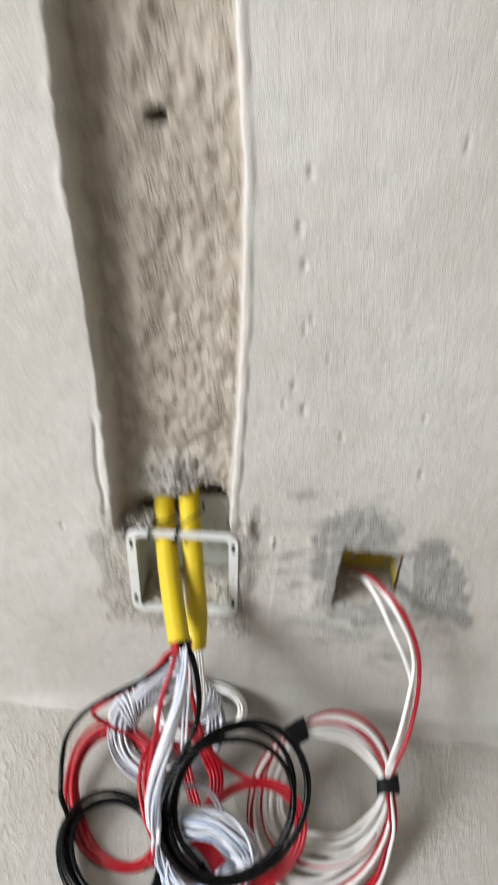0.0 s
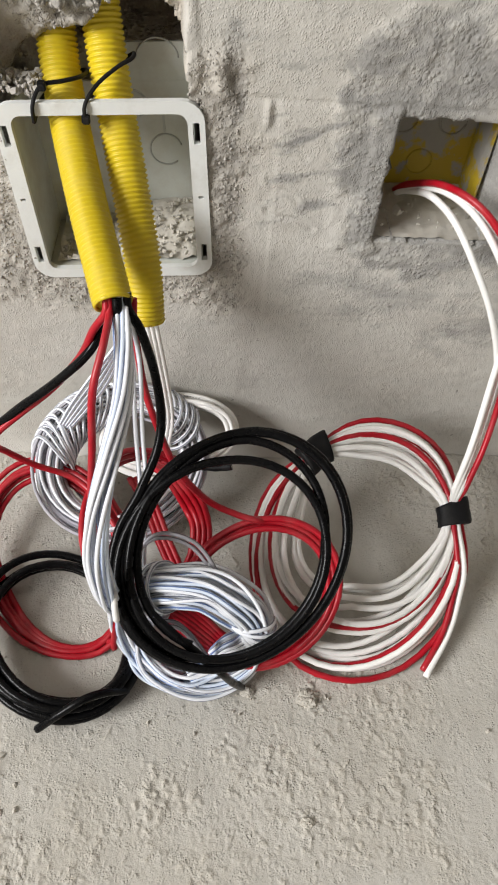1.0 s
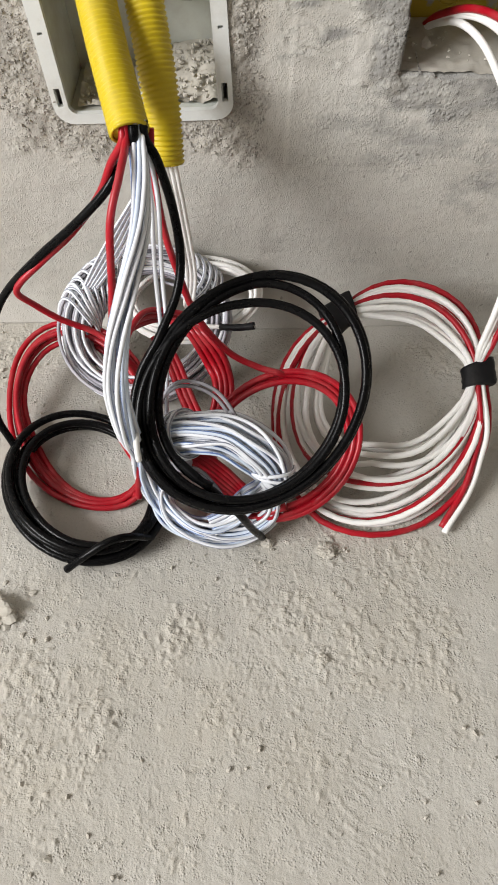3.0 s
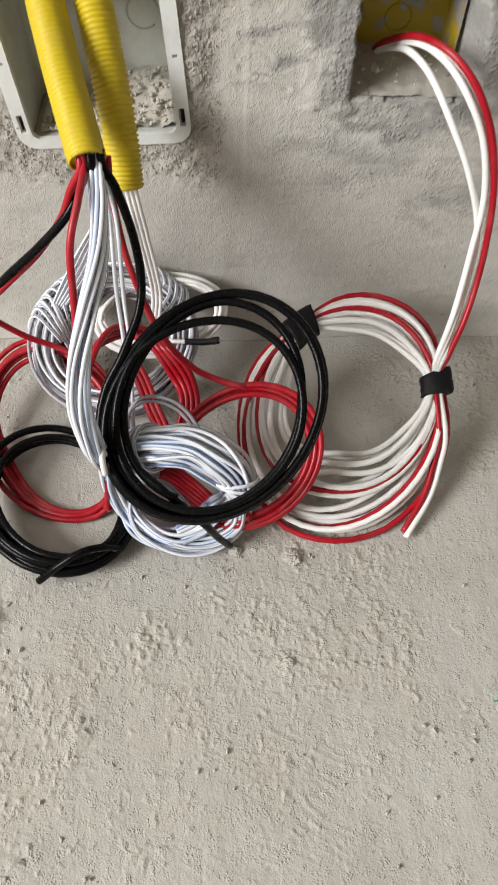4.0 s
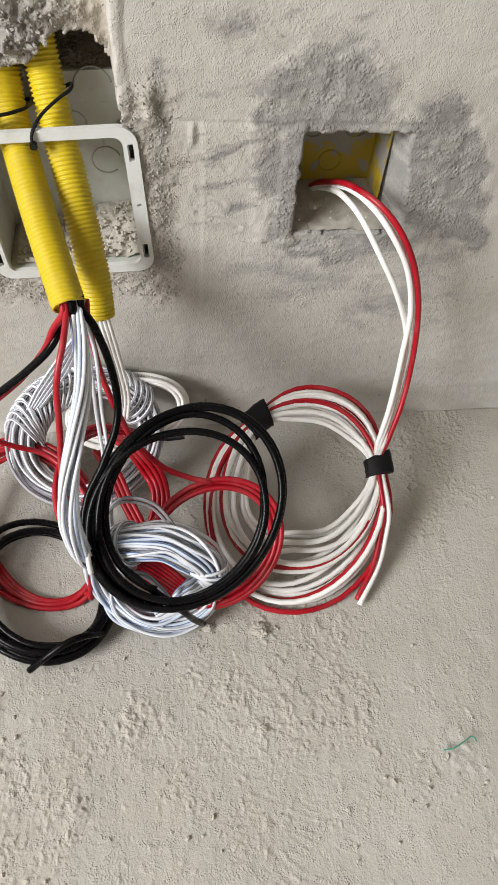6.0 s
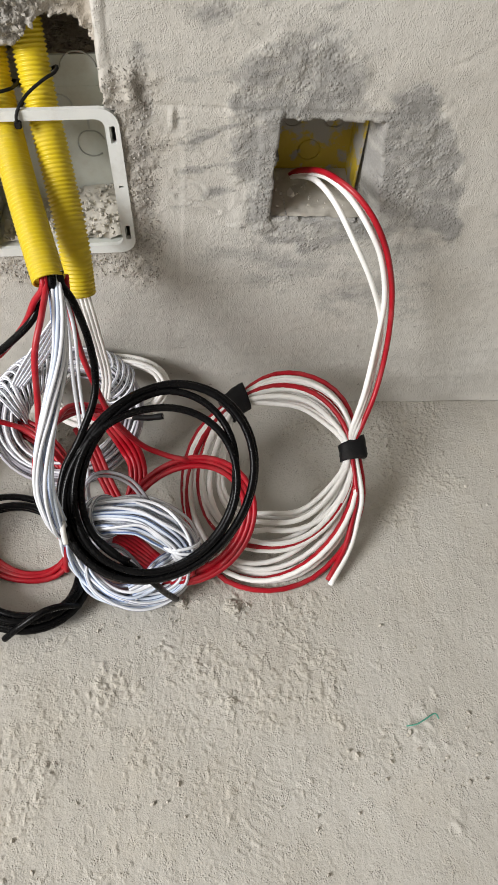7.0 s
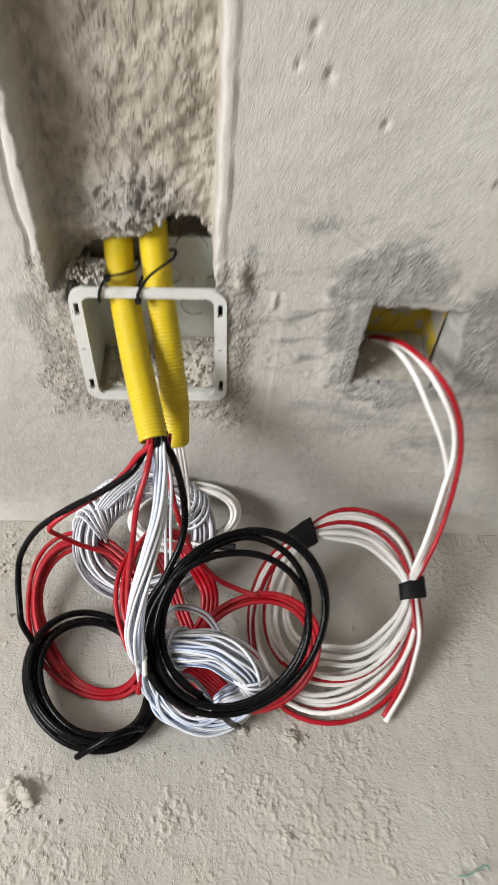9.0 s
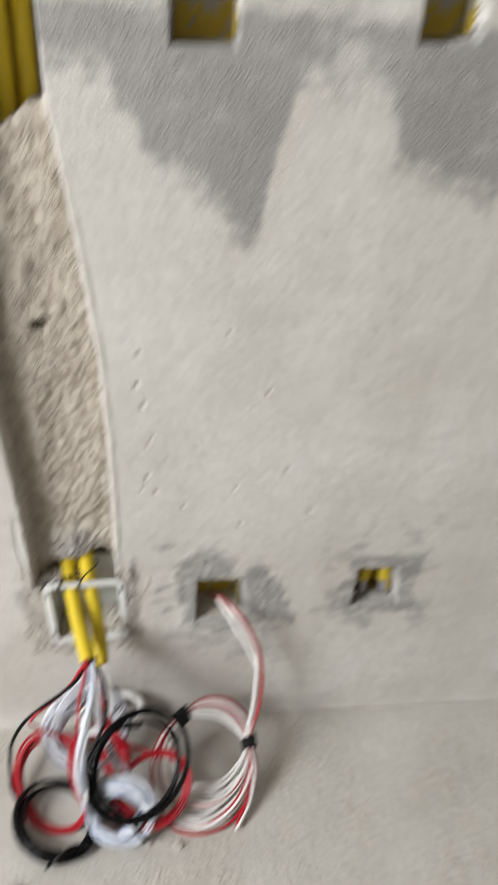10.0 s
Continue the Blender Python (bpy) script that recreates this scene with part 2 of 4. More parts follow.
GRAINS = plastic("stuck_mortar", (0.43, 0.405, 0.365), 0.95, 0.6, (0.33, 0.31, 0.27), 90.0, 0.4, 0.7)
GREEN = plastic("green_thread", (0.08, 0.33, 0.24), 0.6, 0.2)
PLAIN = plastic("room_plaster", (0.245, 0.225, 0.195), 0.92, 0.4, (0.29, 0.27, 0.235), 4.0)

# ---- the wall with its chase and box pockets ----
EDGE_Z = (0.30, 0.33, 0.44, 0.55, 0.66, 0.77, 0.95, 1.30, 3.2)
EDGE_L = (-0.146, -0.147, -0.154, -0.164, -0.175, -0.181, -0.190, -0.195, -0.195)
EDGE_R = (-0.026, -0.026, -0.027, -0.030, -0.036, -0.050, -0.076, -0.085, -0.085)
TURN_BOX, BOX_X, BOX_Z, BOX_HALF = radians(3.4), -0.0725, 0.249, 0.0585


def spaced(stops):
    """Grid lines: (start, step) pairs up to the last stop."""
    out = []
    for (a, step), (b, _) in zip(stops[:-1], stops[1:]):
        out += list(np.linspace(a, b, max(1, round((b - a) / step)), endpoint=False))
    return np.array(out + [stops[-1][0]])


def sheet_faces(rows, cols):
    a = np.arange(rows * cols).reshape(rows, cols)
    return np.stack([a[:-1, :-1], a[:-1, 1:], a[1:, 1:], a[1:, :-1]], -1).reshape(-1, 4)


def pocket(x, z, x0, x1, z0, z1, wobble):
    w = 0.0012 * lattice(x, z, 160, wobble) + 0.0008 * lattice(x, z, 420, wobble + 1)
    return ((x + w > x0) & (x + w < x1) & (z + w > z0) & (z + w < z1))


def region(x, z, outline, soft):
    """1 inside an outline of corners, 0 outside, with a soft border."""
    inside, far = np.zeros(x.shape, bool), np.full(x.shape, 9.0)
    for (ax, az), (bx, bz) in zip(outline, outline[1:] + outline[:1]):
        if az != bz:
            inside ^= ((az > z) != (bz > z)) & (x < (bx - ax) * (z - az) / (bz - az) + ax)
        dx, dz = bx - ax, bz - az
        s = np.clip(((x - ax) * dx + (z - az) * dz) / (dx * dx + dz * dz), 0, 1)
        far = np.minimum(far, np.hypot(x - ax - s * dx, z - az - s * dz))
    return smooth(-soft, soft, np.where(inside, far, -far))


# grey repair mortar smeared round the first pocket
SMEAR = [(0.057, 0.315), (0.060, 0.26), (0.063, 0.217), (0.081, 0.211), (0.10, 0.204), (0.119, 0.190), (0.15, 0.199), (0.188, 0.211), (0.215, 0.213), (0.252, 0.202), (0.243, 0.24), (0.228, 0.275),
         (0.212, 0.318), (0.190, 0.332), (0.166, 0.322), (0.150, 0.326), (0.144, 0.346), (0.123, 0.360), (0.090, 0.362), (0.066, 0.345)]

ROUGH = []


def build_wall():
    u = spaced([(-2.9, 0.08), (-0.45, 0.006), (-0.21, 0.0016), (0.21, 0.003), (0.46, 0.02), (0.7, 0.1), (2.6, 1)])
    zz = spaced([(0.0, 0.0016), (0.40, 0.0022), (0.72, 0.004), (1.10, 0.05), (3.2, 1)])
    U, Z = np.meshgrid(u, zz)
    left, right = np.interp(Z, EDGE_Z, EDGE_L), np.interp(Z, EDGE_Z, EDGE_R)
    X = np.empty_like(U)
    for i in range(len(zz)):
        X[i] = np.interp(u, (-2.9, -0.3, -0.146, -0.026, 0.07, 2.6), (-2.9, -0.3, left[i, 0], right[i, 0], 0.07, 2.6))
    near = slab(-0.4, 0.55, 0.1, X) * (1 - smooth(1.0, 1.2, Z))
    rise = np.zeros_like(X)                                  # metres out of the wall
    rise += 0.0018 * layered(X, Z, 7, 3) + 0.0006 * layered(X, Z * 2.5, 32, 5) * near
    # rough mortar round the box
    around = slab(-0.165, 0.012, 0.012, X + 0.012 * lattice(X, Z, 40, 60)) * slab(0.165, 0.335, 0.015, Z + 0.01 * lattice(X, Z, 35, 61))
    rise += around * (0.0013 * layered(X, Z, 45, 9) + 0.0009 * layered(X, Z, 170, 12) + 0.0008 * lattice(X, Z, 420, 15))
    rise += 0.0035 * slab(-0.012, -0.001, 0.003, X + 0.004 * lattice(X, Z, 60, 62)) * slab(0.31, 0.335, 0.006, Z)
    # small trowel step beside the box
    rise += 0.0006 * slab(0.0245 , 0.2, 0.0015, X) * slab(0.16, 0.315, 0.003, Z + 0.004 * lattice(X, Z, 50, 64))
    # mortar collar round the first pocket
    collar = region(X + 0.007 * layered(X, Z, 45, 14), Z + 0.007 * layered(X, Z, 45, 17), SMEAR, 0.004)
    rise += collar * (0.0009 + 0.0005 * lattice(X, Z, 140, 19) + 0.0007 * layered(X, Z, 230, 21))
    # level line of the trowel above the pocket
    rise -= 0.0010 * np.exp(-((Z - 0.3125 + 0.0012 * lattice(X, Z, 40, 23)) / 0.0011) ** 2) * slab(0.0, 0.21, 0.01, X)
    rise += 0.0009 * slab(0.077, 0.0915, 0.0008, X + 0.0022 * lattice(X, Z, 110, 27)) * slab(0.214, 0.318, 0.0015, Z + 0.002 * lattice(X, Z, 90, 28)) * smooth(0.072, 0.0905, X)
    for ax, az, cx, cz, depth in ((0.024, 0.289, 0.042, 0.281, 1.5), (0.021, 0.265, 0.041, 0.250, 1.8), (0.021, 0.245, 0.052, 0.233, 2.0), (0.030, 0.300, 0.058, 0.290, 1.0),
                                  (0.045, 0.268, 0.078, 0.255, 0.9), (0.05, 0.375, 0.082, 0.352, 1.2), (0.06, 0.368, 0.10, 0.342, 0.9), (0.20, 0.345, 0.235, 0.365, 0.8)):
        dx, dz = cx - ax, cz - az
        s = np.clip(((X - ax) * dx + (Z - az) * dz) / (dx * dx + dz * dz), 0, 1)
        far = np.hypot(X - ax - s * dx, Z - az - s * dz + 0.0015 * np.sin(s * 7))
        rise -= 0.0005 * depth * np.exp(-(far / (0.0012 + 0.0008 * s)) ** 2)
        rise += 0.0003 * depth * np.exp(-((far - 0.003) / 0.0014) ** 2)
    rise += 0.002 * slab(0.0165, 0.0195, 0.0008, X) * slab(0.298, 0.311, 0.002, Z)
    chipped = slab(0.078, 0.092, 0.0006, X + 0.5 * np.clip(Z - 0.226, -0.02, 0) + 0.0015 * lattice(X, Z, 150, 29)) * slab(0.210, 0.31, 0.0008, Z - 0.4 * (X - 0.083) + 0.0015 * lattice(X, Z, 120, 31))
    rise += 0.0010 * chipped
    # pits
    for px, pz, pr in ((0.031, 0.467, 3.2), (0.019, 0.491, 2.6), (0.015, 0.600, 3), (0.008, 0.629, 3.2), (0.011, 0.671, 3), (0.069, 0.441, 2.2),
                       (0.150, 0.408, 2.4), (0.046, 0.52, 1.8), (0.022, 0.545, 2.0), (0.012, 0.471, 1.8), (0.175, 0.62, 2.4), (0.21, 0.50, 2.2),
                       (0.12, 0.70, 2.0), (0.027, 0.555, 1.6), (0.14, 0.47, 2.0), (-0.20, 0.30, 2.4), (0.25, 0.43, 2.4)):
        rise -= 0.0035 * np.exp(-((X - px) ** 2 + 0.6 * (Z - pz) ** 2) / (pr * 0.00075) ** 2)
    # cove where wall and floor meet
    rise += (0.010 - 0.006 * smooth(0.0, 0.15, X)) * np.exp(-Z / 0.011) * (1 + 0.3 * lattice(X, Z, 25, 70))
    # chase
    wob = 0.0022 * layered(X, Z, 60, 80) + 0.0012 * lattice(X, Z, 300, 82)
    inside = (1 - (1 - np.clip((X - left - 0.0005 + wob) / 0.011, 0, 1)) ** 3) * (1 - smooth(-0.004, 0.0, X - right + 0.001 + 0.5 * wob))
    arch = np.interp(X, (-0.131, -0.122, -0.11, -0.096, -0.086, -0.076, -0.067, -0.056, -0.044, -0.037, -0.031, -0.028), (0.308, 0.323, 0.33, 0.338, 0.339, 0.344, 0.352, 0.355, 0.354, 0.346, 0.335, 0.319))
    arch = arch - 0.005 * (1 - smooth(-0.080, -0.062, X)) + 0.0022 * layered(X, Z, 90, 83) + 0.0016 * lattice(X, Z, 260, 86)
    chase = inside * (Z > 0.300)
    slant = np.abs(((X + 0.9 * (Z - 0.45)) * 38) % 1 - 0.5)
    gouge = np.exp(-(slant / 0.09) ** 2) * slab(0.40, 0.47, 0.02, Z) * np.clip(0.3 + lattice(X, Z, 30, 92), 0, 1)
    bed = 0.031 + 0.0045 * layered(X, Z, 32, 88) + 0.0022 * layered(X, Z, 140, 91) + 0.004 * layered(X * 2, Z, 14, 95) + 0.003 * gouge
    bed += 0.0035 * layered(X, Z, 75, 94) * (1 - smooth(0.012, 0.04, X - left)) + 0.0012 * lattice(X, Z, 330, 96)
    lump = np.exp(-(((X + 0.085) / 0.036) ** 2 + ((Z - 0.361 + 0.15 * np.abs(X + 0.08)) / 0.026) ** 4))
    bed -= lump * (0.014 + 0.005 * layered(X, Z, 110, 98) + 0.0035 * lattice(X, Z, 300, 99) + 0.0018 * lattice(X, Z, 520, 102))
    rise = rise * (1 - chase) - bed * chase
    lip = slab(-0.001, 0.0055, 0.0012, X - right + 0.0012 * lattice(X, Z, 45, 100)) * smooth(0.31, 0.33, Z) * (1 - smooth(0.80, 0.9, Z))
    rise += 0.0012 * lip * (1 + 0.7 * lattice(X, Z, 60, 101))
    rise -= 0.0025 * np.exp(-((X - left + 0.0085 + 0.002 * lattice(X, Z, 50, 108)) / 0.0016) ** 2) * slab(0.325, 0.43, 0.012, Z)
    rise += 0.0009 * np.exp(-((X - left + 0.002) / 0.003) ** 2) * slab(0.325, 0.47, 0.02, Z) * (0.5 + 1.2 * np.abs(layered(X, Z, 90, 109)))
    rag = np.exp(-((X - left + 0.003) / 0.004) ** 2) * smooth(0.31, 0.34, Z) * np.clip(lattice(X, Z, 30, 104), 0, 1)
    rise += 0.0012 * rag * (1 + lattice(X, Z, 300, 105))
    # drilled hole in the chase
    rise -= 0.035 * (((X + 0.109) / 0.0085) ** 2 + ((Z - 0.694) / 0.0062) ** 2 + 0.25 * lattice(X, Z, 200, 107) < 1)
    # box pocket, open above into the arch
    bx = (X - BOX_X) * math.cos(TURN_BOX) + (Z - BOX_Z) * math.sin(TURN_BOX)
    bz = -(X - BOX_X) * math.sin(TURN_BOX) + (Z - BOX_Z) * math.cos(TURN_BOX)
    deep = (np.abs(bx) < BOX_HALF - 0.003) & (np.abs(bz) < BOX_HALF - 0.003)
    hollow = (X > -0.1350) & (X < -0.0270) & (Z > 0.29) & (Z < arch)
    rise = np.where(deep | hollow, np.where(Z > 0.312, -0.105, -0.064), rise)
    top = (X > left + 0.010) & (X < right - 0.006) & (Z > 0.909 + 0.006 * lattice(X, Z, 60, 110) + 0.72 * np.clip(X + 0.135, 0, 1)) & (Z < 1.09)
    rise = np.where(top, -0.115, rise)
    # switch box pockets
    one = pocket(X, Z, 0.0915, 0.163 + 0.16 * (0.305 - Z), 0.226, 0.3055, 113)
    ramp = np.clip((X - 0.1575) / (0.0055 + 0.16 * np.clip(0.305 - Z, 0, 1)), 0, 1) ** 0.5
    two = pocket(X, Z, 0.3395, 0.400 + 0.15 * (0.318 - Z), 0.242, 0.318, 117)
    three = pocket(X, Z, 0.048, 0.114, 1.003, 1.078, 121)
    four = pocket(X, Z, 0.299, 0.360, 1.020, 1.095, 125)
    rise = np.where(one | two | three | four, -0.058 * np.where(one, 1 - ramp, 1), rise)
    verts = np.stack([X, -rise, Z], -1).reshape(-1, 3)
    # grey mortar and raw beige rubble, as masks for the material
    blot = 0.020 * layered(X, Z, 22, 130) + 0.010 * layered(X, Z, 70, 134)
    grey = (0.80 + 0.22 * layered(X, Z, 55, 139)) * region(X + 0.8 * blot + 0.005 * layered(X - Z, (X + Z) * 3, 60, 137), Z + 0.8 * blot, SMEAR, 0.007)
    smear = np.clip(0.55 + 1.1 * layered((X + Z) * 1.4, (Z - 0.55 * X) * 6, 18, 158), 0, 1)
    grey = np.maximum(grey, 0.85 * smear * region(X + blot, Z + blot, [(0.02, 0.392), (0.05, 0.395), (0.10, 0.375), (0.145, 0.352), (0.15, 0.32), (0.09, 0.33), (0.065, 0.345)], 0.012))
    grey = np.maximum(grey, 0.45 * slab(0.05, 0.25, 0.03, X + 2 * blot) * slab(0.13, 0.22, 0.03, Z + 2 * blot))
    grey = np.maximum(grey, 0.75 * slab(0.322, 0.445, 0.010, X + blot) * slab(0.215, 0.345, 0.012, Z + blot))
    grey = np.maximum(grey, 0.45 * slab(0.29, 0.5, 0.03, X + 2 * blot) * slab(0.18, 0.40, 0.03, Z + 2 * blot) * (0.5 + lattice(X, Z, 35, 140)))
    foot = np.interp(X, (-0.02, -0.003, 0.047, 0.09, 0.13, 0.15, 0.166, 0.18, 0.262, 0.277, 0.296, 0.341, 0.42, 0.75), (0.96, 0.915, 0.858, 0.828, 0.792, 0.815, 0.915, 0.98, 0.98, 0.95, 0.882, 0.852, 0.85, 0.85))
    drip = smooth(-0.025, 0.06, Z - foot + 1.3 * blot + 0.02 * layered(X * 3, Z, 25, 147))
    grey = np.maximum(grey, 0.95 * drip * (1 - smooth(1.02, 1.05, Z)))
    upper = smooth(0.90, 1.0, Z) * slab(-0.02, 0.6, 0.03, X) * np.clip(0.45 + 0.5 * layered(X * 1.6, Z * 0.7, 20, 146), 0, 1)
    grey = np.maximum(grey, 0.75 * upper)
    patch = region(X + blot, Z + blot, [(-0.168, 0.305), (-0.162, 0.225), (-0.128, 0.176), (-0.118, 0.19), (-0.132, 0.24), (-0.134, 0.305)], 0.005)
    grey = np.maximum(grey, 0.6 * patch)
    strokes = np.clip(layered((X + Z) * 1.6, (Z - 0.35 * X) * 9, 14, 150) + 0.05, 0, 1) * slab(0.015, 0.085, 0.012, X) * slab(0.225, 0.335, 0.02, Z)
    grey = np.maximum(grey, 1.3 * strokes)
    streaks = np.clip(layered((X + Z) * 2.0, (Z - 0.45 * X) * 8, 16, 155) - 0.1, 0, 1) * slab(0.03, 0.17, 0.03, X) * slab(0.335, 0.40, 0.025, Z)
    grey = np.maximum(grey, 0.9 * streaks)
    grey = np.maximum(grey, around * 0.42 + 0.35 * around * layered(X, Z, 60, 143))
    grey = np.maximum(grey, 0.8 * slab(-0.012, 0.004, 0.004, X + 0.3 * blot) * slab(0.19, 0.335, 0.01, Z + blot))
    grey = np.maximum(grey, 0.9 * chase * lump * 1.2)
    raw = chase * (1 - 0.8 * lump)
    raw = np.maximum(raw, 0.38 * around)
    raw = raw * (1 - 0.9 * lip)
    grey = grey * (1 - lip)
    cols, rows = len(u), len(zz)
    faces = sheet_faces(rows, cols)
    # thickness: the border goes back, and a plain back face closes it
    n = rows * cols
    idx = np.arange(n).reshape(rows, cols)
    border = np.concatenate([idx[0], idx[1:, -1], idx[-1, -2::-1], idx[-2:0:-1, 0]])
    back = verts[border].copy()
    back[:, 1] = 0.24
    m = len(border)
    sides = [(int(border[(k + 1) % m]), int(border[k]), n + k, n + (k + 1) % m) for k in range(m)]
    me = mesh_from("wall_north", np.vstack([verts, back]), [tuple(f) for f in faces.tolist()] + sides + [tuple(range(n, n + m))], PLASTER)
    for name, values in (("mortar", grey), ("raw", raw)):
        at = me.attributes.new(name, "FLOAT", "POINT")
        at.data.foreach_set("value", np.concatenate([np.clip(values, 0, 1).reshape(-1), np.zeros(m)]).astype(np.float32))
    rough_spots = np.where(((around > 0.5) & ~deep & ~hollow & (rise > -0.02)) | ((lump > 0.35) & (chase > 0.5) & ~hollow))
    ROUGH.append(np.stack([X[rough_spots], -rise[rough_spots], Z[rough_spots]], -1))
    ROUGH.append(lump[rough_spots])
    return tagged(new("wall_north", me), "unpainted grey cement plaster wall with a rough cut chase", "wall", kind="structure")


def build_floor():
    xs = spaced([(-2.9, 0.1), (-0.5, 0.006), (-0.27, 0.0010), (0.29, 0.005), (0.6, 0.1), (2.6, 1)])
    ys = spaced([(-3.2, 0.1), (-1.0, 0.01), (-0.52, 0.0010), (-0.02, 0.003), (0.004, 0.01), (0.03, 1)])
    X, Y = np.meshgrid(xs, ys)
    near = slab(-0.5, 0.6, 0.08, X) * smooth(-1.1, -0.9, Y)
    worn = layered(X, Y, 8, 200) + 0.5 * layered(X, Y, 26, 201)
    crust = smooth(-0.20, 0.40, worn) * near
    z = 0.0014 * layered(X, Y, 8, 203) + near * 0.0006 * 0.6 * layered(X, Y, 55, 206)
    # small raised crumbs of cement, close together in patches and sparse between them
    fleck = 0.7 * layered(0.83 * X + 0.56 * Y, 0.83 * Y - 0.56 * X, 370, 209, 2) + 0.7 * layered(0.5 * X - 0.87 * Y, 0.5 * Y + 0.87 * X, 250, 210, 2) + 0.3 * layered(X, Y, 110, 212)
    flake = smooth(0.10, 0.34, fleck - 0.42 * (1 - crust))
    z += near * (0.00075 * flake + 0.0004 * crust * smooth(0.2, 0.5, layered(X, Y, 170, 218)))
    z -= near * 0.002 * np.clip(layered(X, Y, 140, 231) - 0.50, 0, 1)
    # trowel ridges
    along = 0.80 * X - 0.60 * Y
    ridge = np.clip(np.sin((0.45 * X + 0.89 * Y) * 1250 + 7.0 * layered(X, Y, 26, 224)), 0, 1) * np.clip(lattice(along, X, 90, 226) + 0.3, 0, 1)
    swept = np.exp(-(((X - 0.075) / 0.06) ** 2 + ((Y + 0.375) / 0.04) ** 2)) + 0.8 * np.exp(-(((X + 0.02) / 0.04) ** 2 + ((Y + 0.43) / 0.03) ** 2))
    z += near * 0.00045 * swept * ridge
    for px, py, w, h in ((0.061, -0.220, 0.012, 0.004), (-0.08, -0.345, 0.014, 0.004), (0.055, -0.30, 0.007, 0.004), (0.205, -0.33, 0.02, 0.0036), (-0.11, -0.41, 0.012, 0.004), (-0.16, -0.27, 0.02, 0.006),
                         (-0.045, -0.283, 0.018, 0.003), (0.215, -0.395, 0.010, 0.004), (0.01, -0.245, 0.012, 0.003)):
        z += h * np.exp(-((X - px) ** 2 + (Y - py) ** 2) / w ** 2) * (0.25 + 0.25 * flake + 0.5 * layered(0.7 * X + 0.7 * Y, 0.7 * Y - 0.7 * X, 190, 220)) * 0.8
    verts = np.stack([X, Y, z], -1).reshape(-1, 3)
    me = mesh_from("floor", verts, [tuple(f) for f in sheet_faces(len(ys), len(xs)).tolist()], FLOOR)
    at = me.attributes.new("crust", "FLOAT", "POINT")
    at.data.foreach_set("value", np.clip(0.45 * crust + 0.5 * flake + 0.4 * swept * ridge, 0, 1).reshape(-1).astype(np.float32))
    return tagged(new("floor", me), "rough bare cement floor with trowel marks and grit", "floor", kind="structure")


def box_bm(bm, lo, hi):
    made = bmesh.ops.create_cube(bm, size=1.0)["verts"]
    for v in made:
        v.co = Vector([lo[k] + (v.co[k] + 0.5) * (hi[k] - lo[k]) for k in range(3)])
    return made


build_wall()
build_floor()


def room_shell():
    def panel(name, boxes, label, category):
        bm = bmesh.new()
        for lo, hi in boxes:
            box_bm(bm, lo, hi)
        tagged(part(name, bm, PLAIN, None, label), category=category, kind="structure")
    panel("wall_west", [((-3.1, -3.2, 0), (-2.9, -2.65, 3.2)), ((-3.1, -0.85, 0), (-2.9, 0.0, 3.2)), ((-3.1, -2.65, 0), (-2.9, -0.85, 1.15)), ((-3.1, -2.65, 2.9), (-2.9, -0.85, 3.2))],
          "bare plaster wall with an open window hole", "wall")
    panel("wall_east", [((2.6, -3.2, 0), (2.8, 0.0, 3.2))], "bare plaster wall closing the room", "wall")
    panel("wall_south", [((-3.1, -3.4, 0), (2.8, -3.2, 3.2))], "bare plaster wall closing the room", "wall")
    panel("ceiling", [((-3.1, -3.4, 3.2), (2.8, 0.24, 3.35))], "bare plaster ceiling slab", "ceiling")


room_shell()

# ---- electrical box ----
def rounded(half_x, half_z, r, steps=5, shift=(0, 0)):
    pts = []
    for k, (sx, sz) in enumerate(((1, 1), (-1, 1), (-1, -1), (1, -1))):
        for i in range(steps + 1):
            a = math.pi / 2 * (k + i / steps)
            pts.append((shift[0] + sx * (half_x - r) + r * math.cos(a), shift[1] + sz * (half_z - r) + r * math.sin(a)))
    return pts


def plate(loops, y0, y1):
    """A plate in the x-z plane with holes: the first loop is its outline."""
    bm = bmesh.new()
    edges = []
    for loop in loops:
        vs = [bm.verts.new((x, y0, z)) for x, z in loop]
        edges += [bm.edges.new((vs[i], vs[(i + 1) % len(vs)])) for i in range(len(vs))]
    bmesh.ops.triangle_fill(bm, edges=edges, use_beauty=True)
    out = bmesh.ops.extrude_face_region(bm, geom=bm.faces[:])
    for v in out["geom"]:
        if isinstance(v, bmesh.types.BMVert):
            v.co.y = y1
    bmesh.ops.recalc_face_normals(bm, faces=bm.faces[:])
    return bm


def solid(*boxes):
    bm = bmesh.new()
    for lo, hi in boxes:
        box_bm(bm, lo, hi)
    return bm


def circle_rib(parent, x, y, z, radius, start=0.0, end=6.1, material=MARK, name="knockout"):
    a = np.linspace(start, end, 26)
    wire(np.stack([x + radius * np.cos(a), np.full(26, y), z + radius * np.sin(a)], -1), 0.0006, material, parent, name, sides=5)


